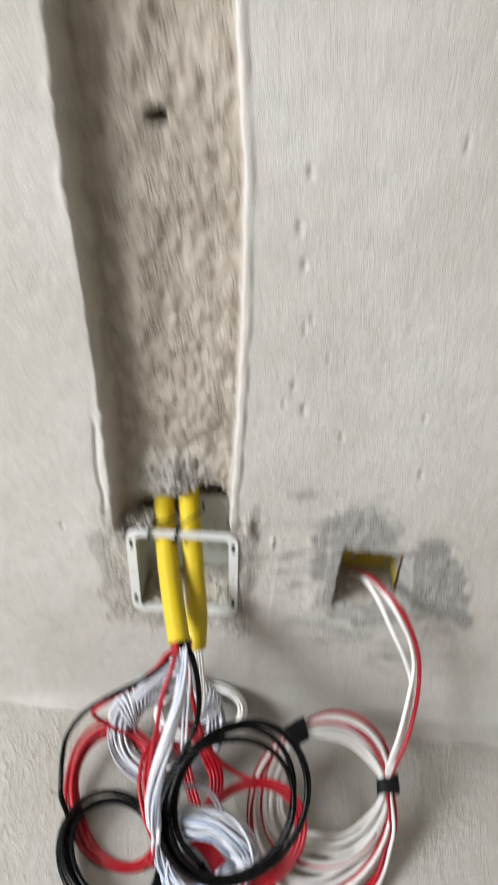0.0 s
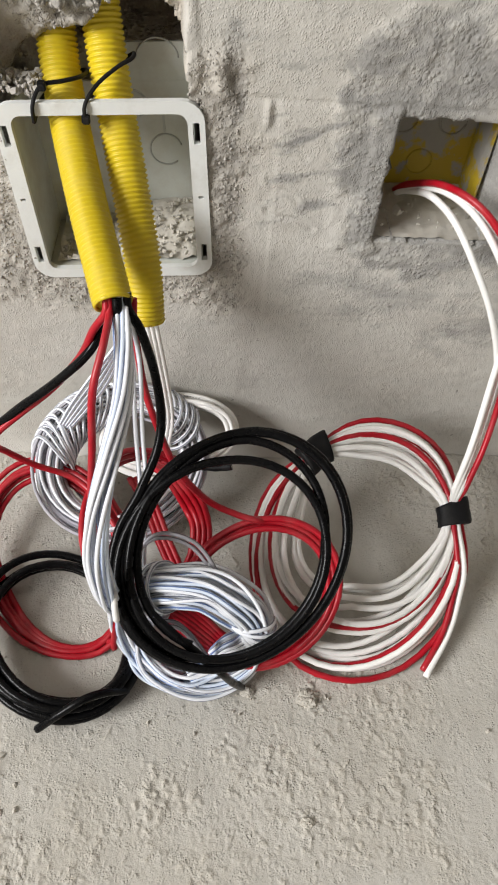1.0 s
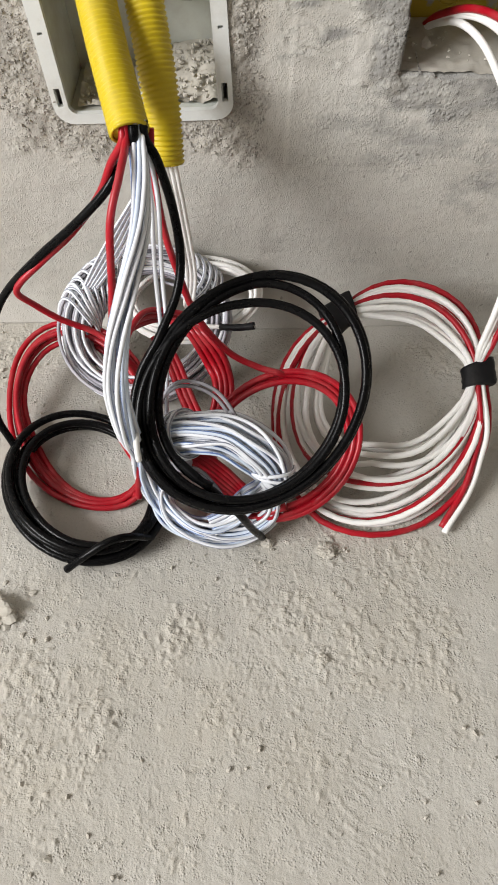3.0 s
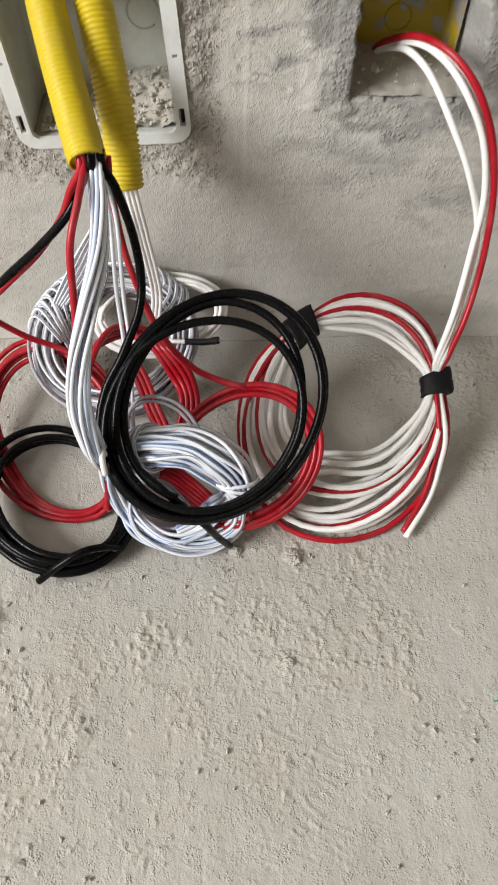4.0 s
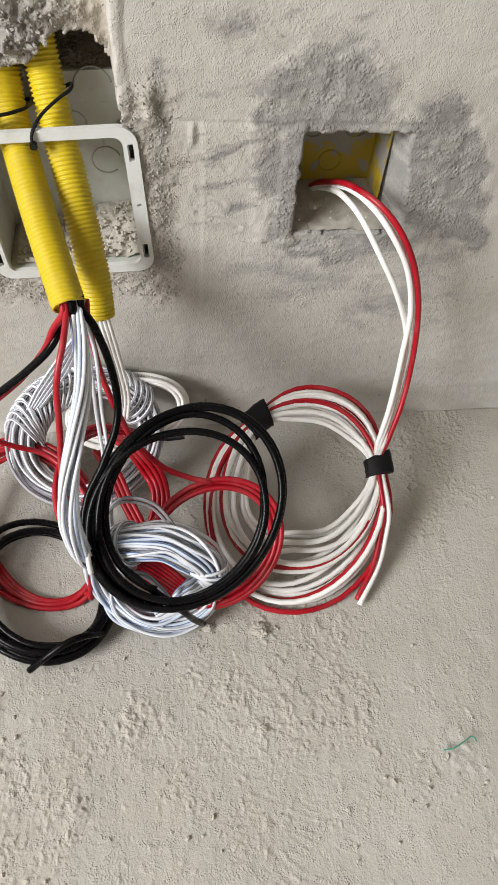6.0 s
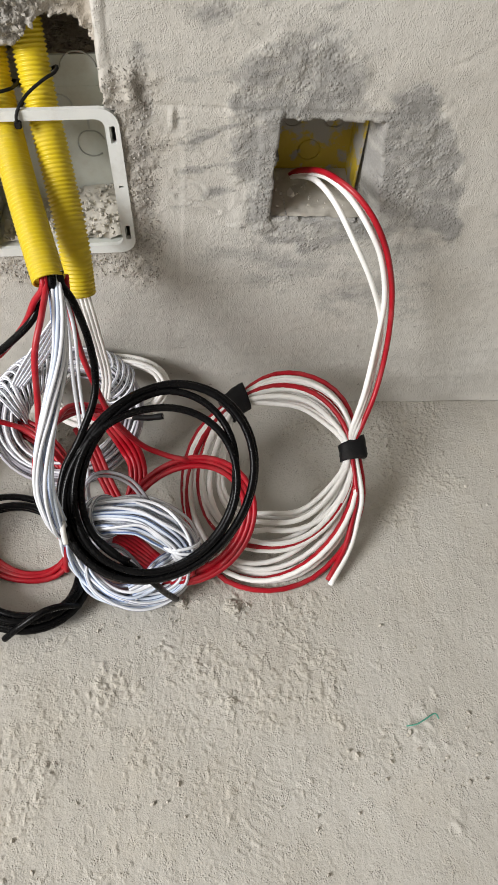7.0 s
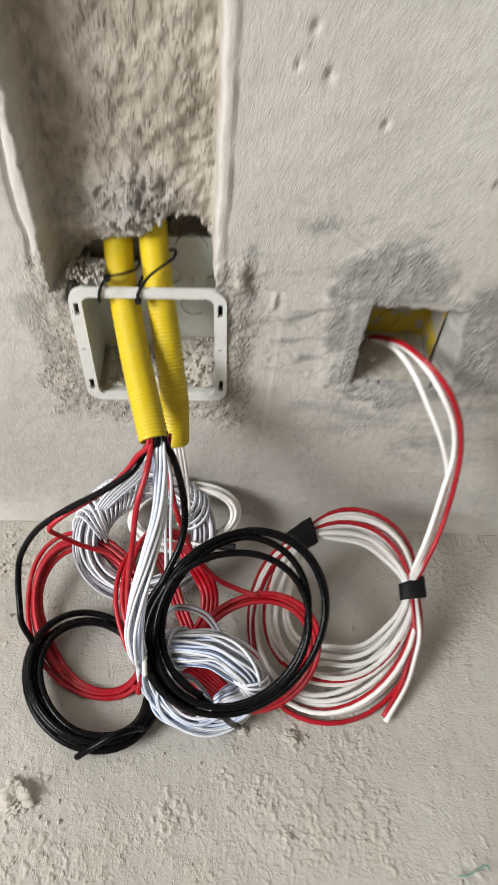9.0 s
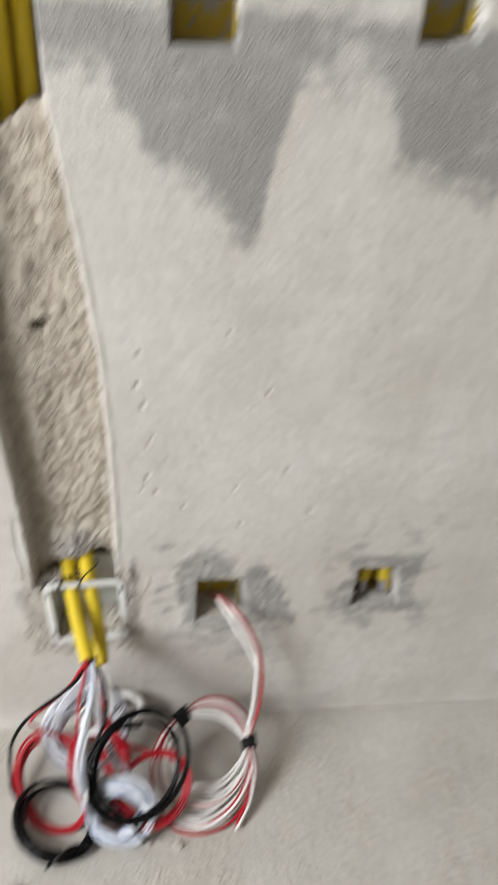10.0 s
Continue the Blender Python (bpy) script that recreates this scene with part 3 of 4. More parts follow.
def electrical_box():
    box = new("electrical_box")
    box.matrix_world = pose(BOX_X, 0.0, BOX_Z, 0, -math.degrees(TURN_BOX), 0)
    tagged(box, "square white plastic electrical box with dusty rim set in plaster", "electrical box")
    h = BOX_HALF
    slots = [rounded(0.0019, 0.0062, 0.0005, 2, (sx * 0.0535, sz * 0.040)) for sx in (-1, 1) for sz in (-1, 1)]
    slots += [rounded(0.0016, 0.0009, 0.0003, 1, (sx * 0.0538, 0.0)) for sx in (-1, 1)]
    bm = plate([rounded(h, h, 0.012), rounded(0.0488, 0.0515, 0.006)] + slots, -0.0022, 0.0018)
    part("rim", bm, BOX, box, "dusty white front rim with screw slots")
    # inner walls take the darker plastic, with interior shade in its colour
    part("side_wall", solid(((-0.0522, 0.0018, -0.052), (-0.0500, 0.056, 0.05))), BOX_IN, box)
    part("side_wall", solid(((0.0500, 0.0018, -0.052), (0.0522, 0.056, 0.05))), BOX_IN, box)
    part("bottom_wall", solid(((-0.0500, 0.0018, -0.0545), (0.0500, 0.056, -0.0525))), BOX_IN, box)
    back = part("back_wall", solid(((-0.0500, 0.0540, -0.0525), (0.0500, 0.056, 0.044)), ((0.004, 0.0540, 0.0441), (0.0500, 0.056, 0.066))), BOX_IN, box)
    circle_rib(back, 0.030, 0.0537, 0.0, 0.0105, 0.3, 5.4)
    circle_rib(back, 0.030, 0.0537, 0.056, 0.0125, 0.1, 3.0)
    circle_rib(back, 0.012, 0.0537, 0.030, 0.0085, -1.2, 1.6)
    circle_rib(back, -0.030, 0.0537, 0.0, 0.0105)
    part("rib", solid(((0.0293, 0.0531, 0.012), (0.0307, 0.0542, 0.027))), MARK, back)
    part("screw_post", solid(((0.042, 0.050, 0.022), (0.049, 0.0541, 0.030))), MARK, back)
    return box


electrical_box()


def crumb_mesh(name, spots, material):
    """Irregular grains, joined: (x, y, z, radius) each."""
    g = (1 + 5 ** 0.5) / 2
    base = np.array([(-1, g, 0), (1, g, 0), (-1, -g, 0), (1, -g, 0), (0, -1, g), (0, 1, g), (0, -1, -g), (0, 1, -g), (g, 0, -1), (g, 0, 1), (-g, 0, -1), (-g, 0, 1)]) / 1.9
    tri = [(0, 11, 5), (0, 5, 1), (0, 1, 7), (0, 7, 10), (0, 10, 11), (1, 5, 9), (5, 11, 4), (11, 10, 2), (10, 7, 6), (7, 1, 8),
           (3, 9, 4), (3, 4, 2), (3, 2, 6), (3, 6, 8), (3, 8, 9), (4, 9, 5), (2, 4, 11), (6, 2, 10), (8, 6, 7), (9, 8, 1)]
    verts, faces = [], []
    for x, y, z, r in spots:
        q = base * rng.uniform(0.55, 1.3, (12, 1)) * r * rng.uniform(0.65, 1.2, 3)
        a = rng.uniform(0, 6.28)
        c, s = math.cos(a), math.sin(a)
        q = np.stack([q[:, 0] * c - q[:, 1] * s, q[:, 0] * s + q[:, 1] * c, q[:, 2]], -1) + (x, y, z)
        n = len(verts)
        verts += q.tolist()
        faces += [(i + n, j + n, k + n) for i, j, k in tri]
    return mesh_from(name, verts, faces, material, shade=False)


def ledge_crumbs():
    spots = [(rng.uniform(-0.134, -0.108), rng.uniform(0.0, 0.03), 0.3075 + 0.004 * rng.uniform() ** 2, rng.uniform(0.0006, 0.0026)) for _ in range(120)]
    tagged(new("mortar_crumbs", crumb_mesh("mortar_crumbs", spots, GRAINS)), "broken mortar crumbs lying on the box top", "mortar", kind="stuff")


ledge_crumbs()


def box_rubble():
    xs, ys = np.linspace(-0.1145, -0.0185, 60), np.linspace(0.006, 0.0535, 32)
    X, Y = np.meshgrid(xs, ys)
    bottom = 0.1975 + (X + 0.07) * math.tan(TURN_BOX)
    Z = bottom + 0.001 + 0.015 * smooth(0.006, 0.05, Y) * (0.55 + 0.45 * np.cos((X + 0.035) * 45)) + 0.003 * layered(X, Y, 90, 300) + 0.002 * layered(X, Y, 260, 304)
    ob = new("rubble", mesh_from("rubble", np.stack([X, Y, Z], -1).reshape(-1, 3), [tuple(f) for f in sheet_faces(32, 60).tolist()], RUBBLE))
    tagged(ob, "heap of broken mortar dust inside the box", "rubble", kind="stuff")
    spots = []
    for _ in range(520):
        x, y = rng.uniform(-0.112, -0.021), rng.uniform(0.008, 0.05)
        z = 0.1985 + (x + 0.07) * math.tan(TURN_BOX) + 0.015 * float(smooth(0.006, 0.05, np.array(y))) * (0.55 + 0.45 * math.cos((x + 0.035) * 45))
        spots.append((x, y, z + 0.0008, 0.0004 + 0.0022 * rng.uniform() ** 3))
    link(new("crumbs", crumb_mesh("crumbs", spots, RUBBLE)), ob)


box_rubble()


# ---- conduits ----
R_PIPE = 0.0114


def conduit(points, label, pitch=0.0029, bore=True):
    line = spline(points, 60)
    run = np.concatenate([[0], np.cumsum(np.linalg.norm(np.diff(line, axis=0), axis=1))])
    steps = np.arange(0, run[-1], pitch / 4)
    path = np.stack([np.interp(steps, run, line[:, k]) for k in range(3)], -1)
    ridge = np.tile([R_PIPE, R_PIPE - 0.0001, R_PIPE - 0.0012, R_PIPE - 0.0012], len(steps) // 4 + 1)[:len(steps)]
    me = tube_mesh("tube", path, ridge, YELLOW, 22)
    bm = bmesh.new()
    bm.from_mesh(me)
    bm.faces.ensure_lookup_table()
    bmesh.ops.delete(bm, geom=[f for f in bm.faces if len(f.verts) > 4], context="FACES_ONLY")
    bm.to_mesh(me)
    bm.free()
    thing = tagged(new("conduit"), label, "conduit", "yellow conduits")
    link(new("tube", me), thing)
    if bore:
        tip = path[-1] - path[-40]
        tip /= np.linalg.norm(tip)
        inner = np.array([path[-1] - tip * d for d in np.linspace(0.028, 0.0003, 8)])
        link(new("bore", tube_mesh("bore", inner, R_PIPE - 0.0024, YELLOW, 20)), thing)
        lip = bmesh.new()
        lip.from_mesh(thing.children[-1].data)
        bmesh.ops.delete(lip, geom=[f for f in lip.faces if len(f.verts) > 4], context="FACES_ONLY")
        lip.to_mesh(thing.children[-1].data)
        lip.free()
        ring = np.linspace(0, 2 * math.pi, 25)
        side = np.cross(tip, (0.3, 0.5, 0.8))
        side /= np.linalg.norm(side)
        up = np.cross(tip, side)
        wire(np.array([path[-1] + (R_PIPE - 0.0013) * (math.cos(a) * side + math.sin(a) * up) for a in ring]), 0.0011, YELLOW, thing, "cut_edge", sides=6)
    return thing


conduit([(-0.106, 0.066, 0.41), (-0.102, 0.050, 0.345), (-0.097, 0.022, 0.300), (-0.083, -0.028, 0.2655), (-0.0655, -0.0825, 0.2365)],
        "yellow corrugated plastic conduit tied to the box rim")
conduit([(-0.079, 0.066, 0.42), (-0.077, 0.051, 0.355), (-0.0695, 0.022, 0.302), (-0.0605, -0.008, 0.262), (-0.0535, -0.034, 0.229), (-0.0515, -0.050, 0.195)],
        "yellow corrugated plastic conduit half behind another conduit")


def cable_tie(points, head, label):
    thing = tagged(new("cable_tie"), label, "cable tie", "cable ties")
    wire(spline(points + points[:1], 8), 0.0012, TAPE, thing, "strap", sides=6)
    x, y, z = head
    bm = solid(((x - 0.0022, y - 0.002, z - 0.0025), (x + 0.0022, y + 0.002, z + 0.0025)))
    bmesh.ops.bevel(bm, geom=bm.edges[:], offset=0.0007, segments=2, affect="EDGES")
    part("head", bm, TAPE, thing)


cable_tie([(-0.1105, -0.0034, 0.2955), (-0.1095, -0.0034, 0.3055), (-0.105, 0.004, 0.312), (-0.094, 0.0085, 0.313), (-0.085, 0.016, 0.3125), (-0.085, 0.033, 0.308), (-0.100, 0.037, 0.303), (-0.110, 0.018, 0.297)],
          (-0.1045, 0.003, 0.3125), "black cable tie holding conduit to the box rim")
cable_tie([(-0.0825, -0.0034, 0.2965), (-0.0815, -0.0034, 0.3065), (-0.075, 0.006, 0.3135), (-0.064, 0.013, 0.320), (-0.0575, 0.022, 0.3205), (-0.0585, 0.036, 0.317), (-0.072, 0.040, 0.306), (-0.083, 0.018, 0.298)],
          (-0.082, -0.0034, 0.2985), "black cable tie looped round a conduit and rim")

conduit([(-0.132, 0.092, 1.085), (-0.131, 0.092, 1.0), (-0.130, 0.094, 0.90)], "yellow conduit in the dark top of the chase", bore=False)
conduit([(-0.107, 0.096, 1.085), (-0.107, 0.096, 1.02), (-0.106, 0.098, 0.91)], "yellow conduit deep in the chase top", bore=False)


# ---- recessed junction boxes ----
def junction_box(x0, x1, z0, z1, label):
    thing = new("junction_box")
    thing.location = ((x0 + x1) / 2, 0, (z0 + z1) / 2)
    tagged(thing, label, "junction box", "recessed junction boxes")
    hx, hz = (x1 - x0) / 2 - 0.0005, (z1 - z0) / 2 - 0.0005
    # YELLOW_BOX carries the recess shade in its base colour
    back = part("back_wall", solid(((-hx, 0.054, -hz), (hx, 0.0565, hz))), YELLOW_BOX, thing)
    part("side_wall", solid(((-hx, 0.022, -hz), (-hx + 0.0016, 0.054, hz))), YELLOW_BOX, thing)
    part("side_wall", solid(((hx - 0.0016, 0.022, -hz), (hx, 0.054, hz))), YELLOW_BOX, thing)
    part("top_wall", solid(((-hx + 0.0016, 0.016, hz - 0.0016), (hx - 0.0016, 0.054, hz))), YELLOW_BOX, thing)
    part("bottom_wall", solid(((-hx + 0.0016, 0.030, -hz), (hx - 0.0016, 0.054, -hz + 0.0016))), YELLOW_BOX, thing)
    for cx, cz in ((-0.016, 0.012), (0.016, 0.012), (0.0, -0.016)):
        circle_rib(back, cx, 0.0537, cz, 0.0085, material=YELLOW_BOX)
    return thing


junction_box(0.0915, 0.1595, 0.226, 0.3055, "yellow plastic junction box smeared with grey plaster, wires coming out")
junction_box(0.3395, 0.403, 0.242, 0.318, "yellow plastic junction box with conduit stubs, no wires")
junction_box(0.048, 0.114, 1.003, 1.078, "empty yellow junction box recessed above a mortar stain")
junction_box(0.299, 0.360, 1.020, 1.095, "empty yellow junction box recessed in wet-looking mortar")
for cx, lean in ((0.366, -0.006), (0.392, 0.002)):
    stub = conduit([(cx, 0.036, 0.3155), (cx + lean / 2, 0.036, 0.292), (cx + lean, 0.035, 0.270)], "short yellow conduit stub hanging inside a junction box")
    end = spline([(cx + lean, 0.035, 0.276), (cx + lean, 0.033, 0.262), (cx + lean + 0.001, 0.031, 0.2465)], 6)
    wire(end, np.linspace(0.0085, 0.0068, len(end)), GREY, stub, "plug", "whitish plug in the conduit end", 12)


def pocket_dust():
    xs, ys = np.linspace(0.0925, 0.1675, 40), np.linspace(0.001, 0.0535, 26)
    X, Y = np.meshgrid(xs, ys)
    Z = 0.2268 + 0.007 * smooth(0.01, 0.055, Y) + 0.0014 * layered(X, Y, 110, 310) + 0.0008 * layered(X, Y, 300, 313)
    ob = new("plaster_dust", mesh_from("plaster_dust", np.stack([X, Y, Z], -1).reshape(-1, 3), [tuple(f) for f in sheet_faces(26, 40).tolist()], RUBBLE))
    tagged(ob, "plaster dust and crumbs lying in the pocket", "dust", kind="stuff")
    spots = [(rng.uniform(0.096, 0.165), rng.uniform(0.005, 0.05), 0.2325, rng.uniform(0.0006, 0.0016)) for _ in range(40)] + [(0.1095, 0.020, 0.234, 0.004)]
    link(new("crumbs", crumb_mesh("crumbs", spots, RUBBLE)), ob)


pocket_dust()


# ---- wires ----
def settle(p, r):
    """Keep a wire above the floor and in front of the wall."""
    p = np.array(p, float)
    p[:, 2] = np.maximum(p[:, 2], r + 0.0012)
    low = p[:, 2] < 0.10
    p[low, 1] = np.minimum(p[low, 1], -0.005 - r - 0.009 * np.exp(-p[low, 2] / 0.011))
    return p


def drift(count, knots, seed):
    """A slowly wandering series in about -1..1."""
    table = np.random.default_rng(seed).uniform(-1, 1, max(2, knots) + 1)
    s = np.linspace(0, len(table) - 1.001, count)
    i = s.astype(int)
    f = s - i
    f = f * f * (3 - 2 * f)
    return table[i] * (1 - f) + table[i + 1] * f


class Ring:
    """The run of a coil: a centre and two half axes."""

    def __init__(self, centre, u, v, gather=(), fan=()):
        self.c, self.u, self.v = (np.array(a, float) for a in (centre, u, v))
        n = np.cross(self.u, self.v)
        self.n = n / np.linalg.norm(n)
        self.gather, self.fan = gather, fan

    def at(self, a):
        a = np.atleast_1d(a)
        p = self.c + np.cos(a)[:, None] * self.u + np.sin(a)[:, None] * self.v
        out = p - self.c
        return p, out / np.linalg.norm(out, axis=1)[:, None]

    def width(self, a):
        w = np.ones_like(a)
        for angle, amount, span in self.gather:
            d = (a - radians(angle) + math.pi) % (2 * math.pi) - math.pi
            w -= amount * np.exp(-(d / span) ** 2)
        return w

    def wind(self, start, turns, across, up, seed, per=44, knots=2.0, twist=0.0, bias=0.0, lift=0.0):
        """turns > 0 goes from u towards v; across and up are the spreads in metres."""
        count = max(8, int(abs(turns) * per))
        a = radians(start) + np.linspace(0, turns * 2 * math.pi, count)
        p, out = self.at(a)
        w = self.width(a)[:, None]
        kn = max(2, int(abs(turns) * knots))
        ease = np.clip(np.arange(count) / (0.3 * per), 0, 1)
        dr, dn = ease * (across * drift(count, kn, seed) + bias), ease * (up * drift(count, kn, seed + 1) + lift)
        if twist:
            spin = twist * a + seed * 2.4 + 3.0 * drift(count, max(2, int(abs(turns))), seed + 3)
            rad = 0.35 + 0.65 * np.abs(drift(count, max(2, int(abs(turns))), seed + 2))
            dr, dn = across * rad * np.cos(spin), up * rad * np.sin(spin)
        return p + out * (w * dr[:, None]) + self.n * (w * dn[:, None])


def joined(*pieces):
    """Pieces of path run together, with short smooth bridges."""
    out = np.array(pieces[0], float)
    for q in pieces[1:]:
        q = np.array(q, float)
        gap = np.linalg.norm(q[0] - out[-1])
        k = max(2, int(gap / 0.004))
        ta, tb = (out[-1] - out[-2]), (q[1] - q[0])
        ta, tb = ta / (np.linalg.norm(ta) + 1e-9) * gap, tb / (np.linalg.norm(tb) + 1e-9) * gap
        s = np.linspace(0, 1, k + 1)[1:-1][:, None] if k > 1 else np.zeros((0, 1))
        h = (2 * s ** 3 - 3 * s ** 2 + 1) * out[-1] + (s ** 3 - 2 * s ** 2 + s) * ta + (-2 * s ** 3 + 3 * s ** 2) * q[0] + (s ** 3 - s ** 2) * tb
        out = np.vstack([out, h, q])
    return out


def shifted(points, d):
    return [tuple(np.array(p) + np.array(d) * k) for p, k in zip(points, np.linspace(1, 1, len(points)))]


def tape_band(ring, angle, length, across, up, parent, bias=0.0, seed=1):
    """Electrical tape wound round a coil."""
    a = np.linspace(-1, 1, 9) * length / 2 / np.linalg.norm(ring.u) + radians(angle)
    p, out = ring.at(a)
    verts, faces, k = [], [], 20
    w = np.random.default_rng(seed)
    for i in range(len(a)):
        for j in range(k):
            b = 2 * math.pi * j / k
            c, s = math.cos(b), math.sin(b)
            c, s = math.copysign(abs(c) ** 0.75, c), math.copysign(abs(s) ** 0.75, s)
            jig = 1 + w.uniform(-0.04, 0.04)
            verts.append(p[i] + out[i] * (across * c * jig + bias) + ring.n * up * s * jig)
    for i in range(len(a) - 1):
        for j in range(k):
            faces.append((i * k + j, i * k + (j + 1) % k, (i + 1) * k + (j + 1) % k, (i + 1) * k + j))
    faces += [tuple(reversed(range(k))), tuple(range((len(a) - 1) * k, len(a) * k))]
    link(new("tape_band", mesh_from("tape_band", verts, faces, TAPE)), parent)


def coil_thing(label, group="wire coils"):
    return tagged(new("wire_coil"), label, "wire coil", group)


R_MID, R_BLACK, R_THIN = 0.0023, 0.0028, 0.0014


def white_red_coil():
    thing = coil_thing("coil of white and red wires bound with black tape")
    ring = Ring((0.103, -0.118, 0.048), (0.070, 0.0015, 0.004), (0.0085, 0.0725, 0.032), gather=((11, 0.72, 0.42), (124, 0.72, 0.38), (262, -1.1, 0.9)))
    leads = [
        ([(0.112, 0.047, 0.232), (0.117, 0.035, 0.244), (0.128, 0.012, 0.259), (0.139, -0.012, 0.266), (0.152, -0.026, 0.261), (0.165, -0.036, 0.247), (0.178, -0.041, 0.222), (0.190, -0.043, 0.184), (0.195, -0.052, 0.140), (0.190, -0.072, 0.103), (0.178, -0.094, 0.079)], RED, 3.0),
        ([(0.111, 0.047, 0.229), (0.117, 0.037, 0.238), (0.126, 0.015, 0.249), (0.137, -0.010, 0.248), (0.152, -0.030, 0.229), (0.170, -0.040, 0.199), (0.186, -0.045, 0.160), (0.188, -0.054, 0.127), (0.181, -0.075, 0.098), (0.172, -0.094, 0.080)], WHITE, 4.0),
        ([(0.111, 0.046, 0.227), (0.117, 0.037, 0.240), (0.131, 0.012, 0.255), (0.144, -0.015, 0.258), (0.158, -0.033, 0.246), (0.173, -0.040, 0.221), (0.184, -0.043, 0.184), (0.185, -0.051, 0.147), (0.180, -0.072, 0.105), (0.170, -0.094, 0.080)], WHITE, 4.0),
        ([(0.112, 0.048, 0.230), (0.118, 0.038, 0.242), (0.130, 0.012, 0.257), (0.145, -0.012, 0.259), (0.161, -0.028, 0.245), (0.178, -0.036, 0.217), (0.193, -0.038, 0.172), (0.197, -0.046, 0.127), (0.189, -0.070, 0.094), (0.175, -0.094, 0.079)], WHITE, 4.0),
    ]
    tails = [[(0.172, -0.150, 0.035), (0.162, -0.178, 0.018), (0.145, -0.2035, 0.006)], [(0.177, -0.150, 0.034), (0.167, -0.178, 0.016), (0.1465, -0.208, 0.006)], None, None]
    for k, ((lead, mat, turns), tail) in enumerate(zip(leads, tails)):
        wind = ring.wind(12, -turns - (0.02 if tail else 0.35), 0.0165, 0.008, 400 + 11 * k, knots=1.15, bias=(0.0, -0.007, -0.010, -0.005)[k])
        pieces = [spline(lead, 10), wind]
        if tail:
            pieces.append(spline(tail, 8))
        wire(settle(joined(*pieces), R_MID), R_MID, mat, thing, label="red strand" if mat is RED else "white strand")
    tape_band(ring, 11, 0.016, 0.0125, 0.0085, thing, 0.0, 3)
    tape_band(ring, 124, 0.021, 0.0125, 0.0085, thing, 0.0, 4)


def big_black_coil():
    thing = coil_thing("loose coil of thick black cable lying over the other coils")
    wide = Ring((0.0060, -0.1663, 0.1160), (0.0690, 0.0018, 0.0093), (0.0040, 0.0566, 0.0440))
    small = Ring((-0.0001, -0.1752, 0.1120), (0.0602, 0.0068, 0.0134), (-0.0035, 0.0472, 0.0380))
    turns, start = 4.23, 165
    count = int(turns * 56)
    a = radians(start) + np.linspace(0, turns * 2 * math.pi, count)
    # which of the two rings each pass follows over the top and the far side
    share = np.interp(np.linspace(0, turns, count), (0.0, 0.4, 0.54, 0.79, 1.3, 1.54, 1.79, 2.3, 2.54, 2.79, 3.3, 3.54, 3.79, 4.23), (0.7, 1.0, 1.03, 1.03, 0.3, 0.03, 0.0, 0.6, 0.90, 0.96, 0.4, 0.14, 0.88, 0.9))
    (pw, out), (ps, _) = wide.at(a), small.at(a)
    bunch = 0.5 - 0.5 * np.cos(a - radians(42))              # 1 where the strands lie bunched
    across = drift(count, 7, 511) * (0.0016 + 0.0085 * bunch)
    lift = drift(count, 9, 515) * (0.0016 + 0.0050 * bunch)
    coil = ps + (pw - ps) * share[:, None] + out * across[:, None] + wide.n * lift[:, None]
    lead = [(-0.058, -0.080, 0.242), (-0.0575, -0.084, 0.234), (-0.051, -0.088, 0.222), (-0.044, -0.095, 0.195), (-0.0405, -0.108, 0.172), (-0.043, -0.122, 0.155), (-0.053, -0.140, 0.138)]
    tail = [(-0.004, -0.2225, 0.062), (0.006, -0.2205, 0.034), (0.0145, -0.2155, 0.008)]
    wire(settle(joined(spline(lead, 10), coil), R_BLACK), R_BLACK, BLACK, thing, sides=10)
    wire(settle(spline([coil[-6], coil[-2]] + tail, 8), R_BLACK), R_BLACK * 0.995, BLACK, thing, "wire_end", sides=10)


def small_black_coil():
    thing = coil_thing("tight coil of thick black cable lying flat on the floor")
    ring = Ring((-0.1155, -0.178, 0.016), (0.0545, -0.005, -0.003), (-0.006, 0.0565, 0.001), gather=((60, 0.35, 0.7),))
    lead = [(-0.063, -0.084, 0.242), (-0.0635, -0.087, 0.234), (-0.071, -0.078, 0.221), (-0.082, -0.088, 0.204), (-0.103, -0.091, 0.182), (-0.136, -0.09, 0.15), (-0.165, -0.091, 0.118), (-0.183, -0.097, 0.084), (-0.186, -0.112, 0.062), (-0.182, -0.137, 0.044)]
    wind = ring.wind(165, 7.72, 0.0115, 0.009, 524, knots=1.2, bias=-0.001)
    tail = [(-0.064, -0.219, 0.012), (-0.076, -0.225, 0.026), (-0.089, -0.231, 0.031), (-0.105, -0.238, 0.024), (-0.121, -0.2435, 0.010)]
    wire(settle(joined(spline(lead, 10), wind), R_BLACK), R_BLACK, BLACK, thing, sides=10)
    wire(settle(spline(tail, 10), R_BLACK), R_BLACK, BLACK, thing, "wire_end", sides=10)


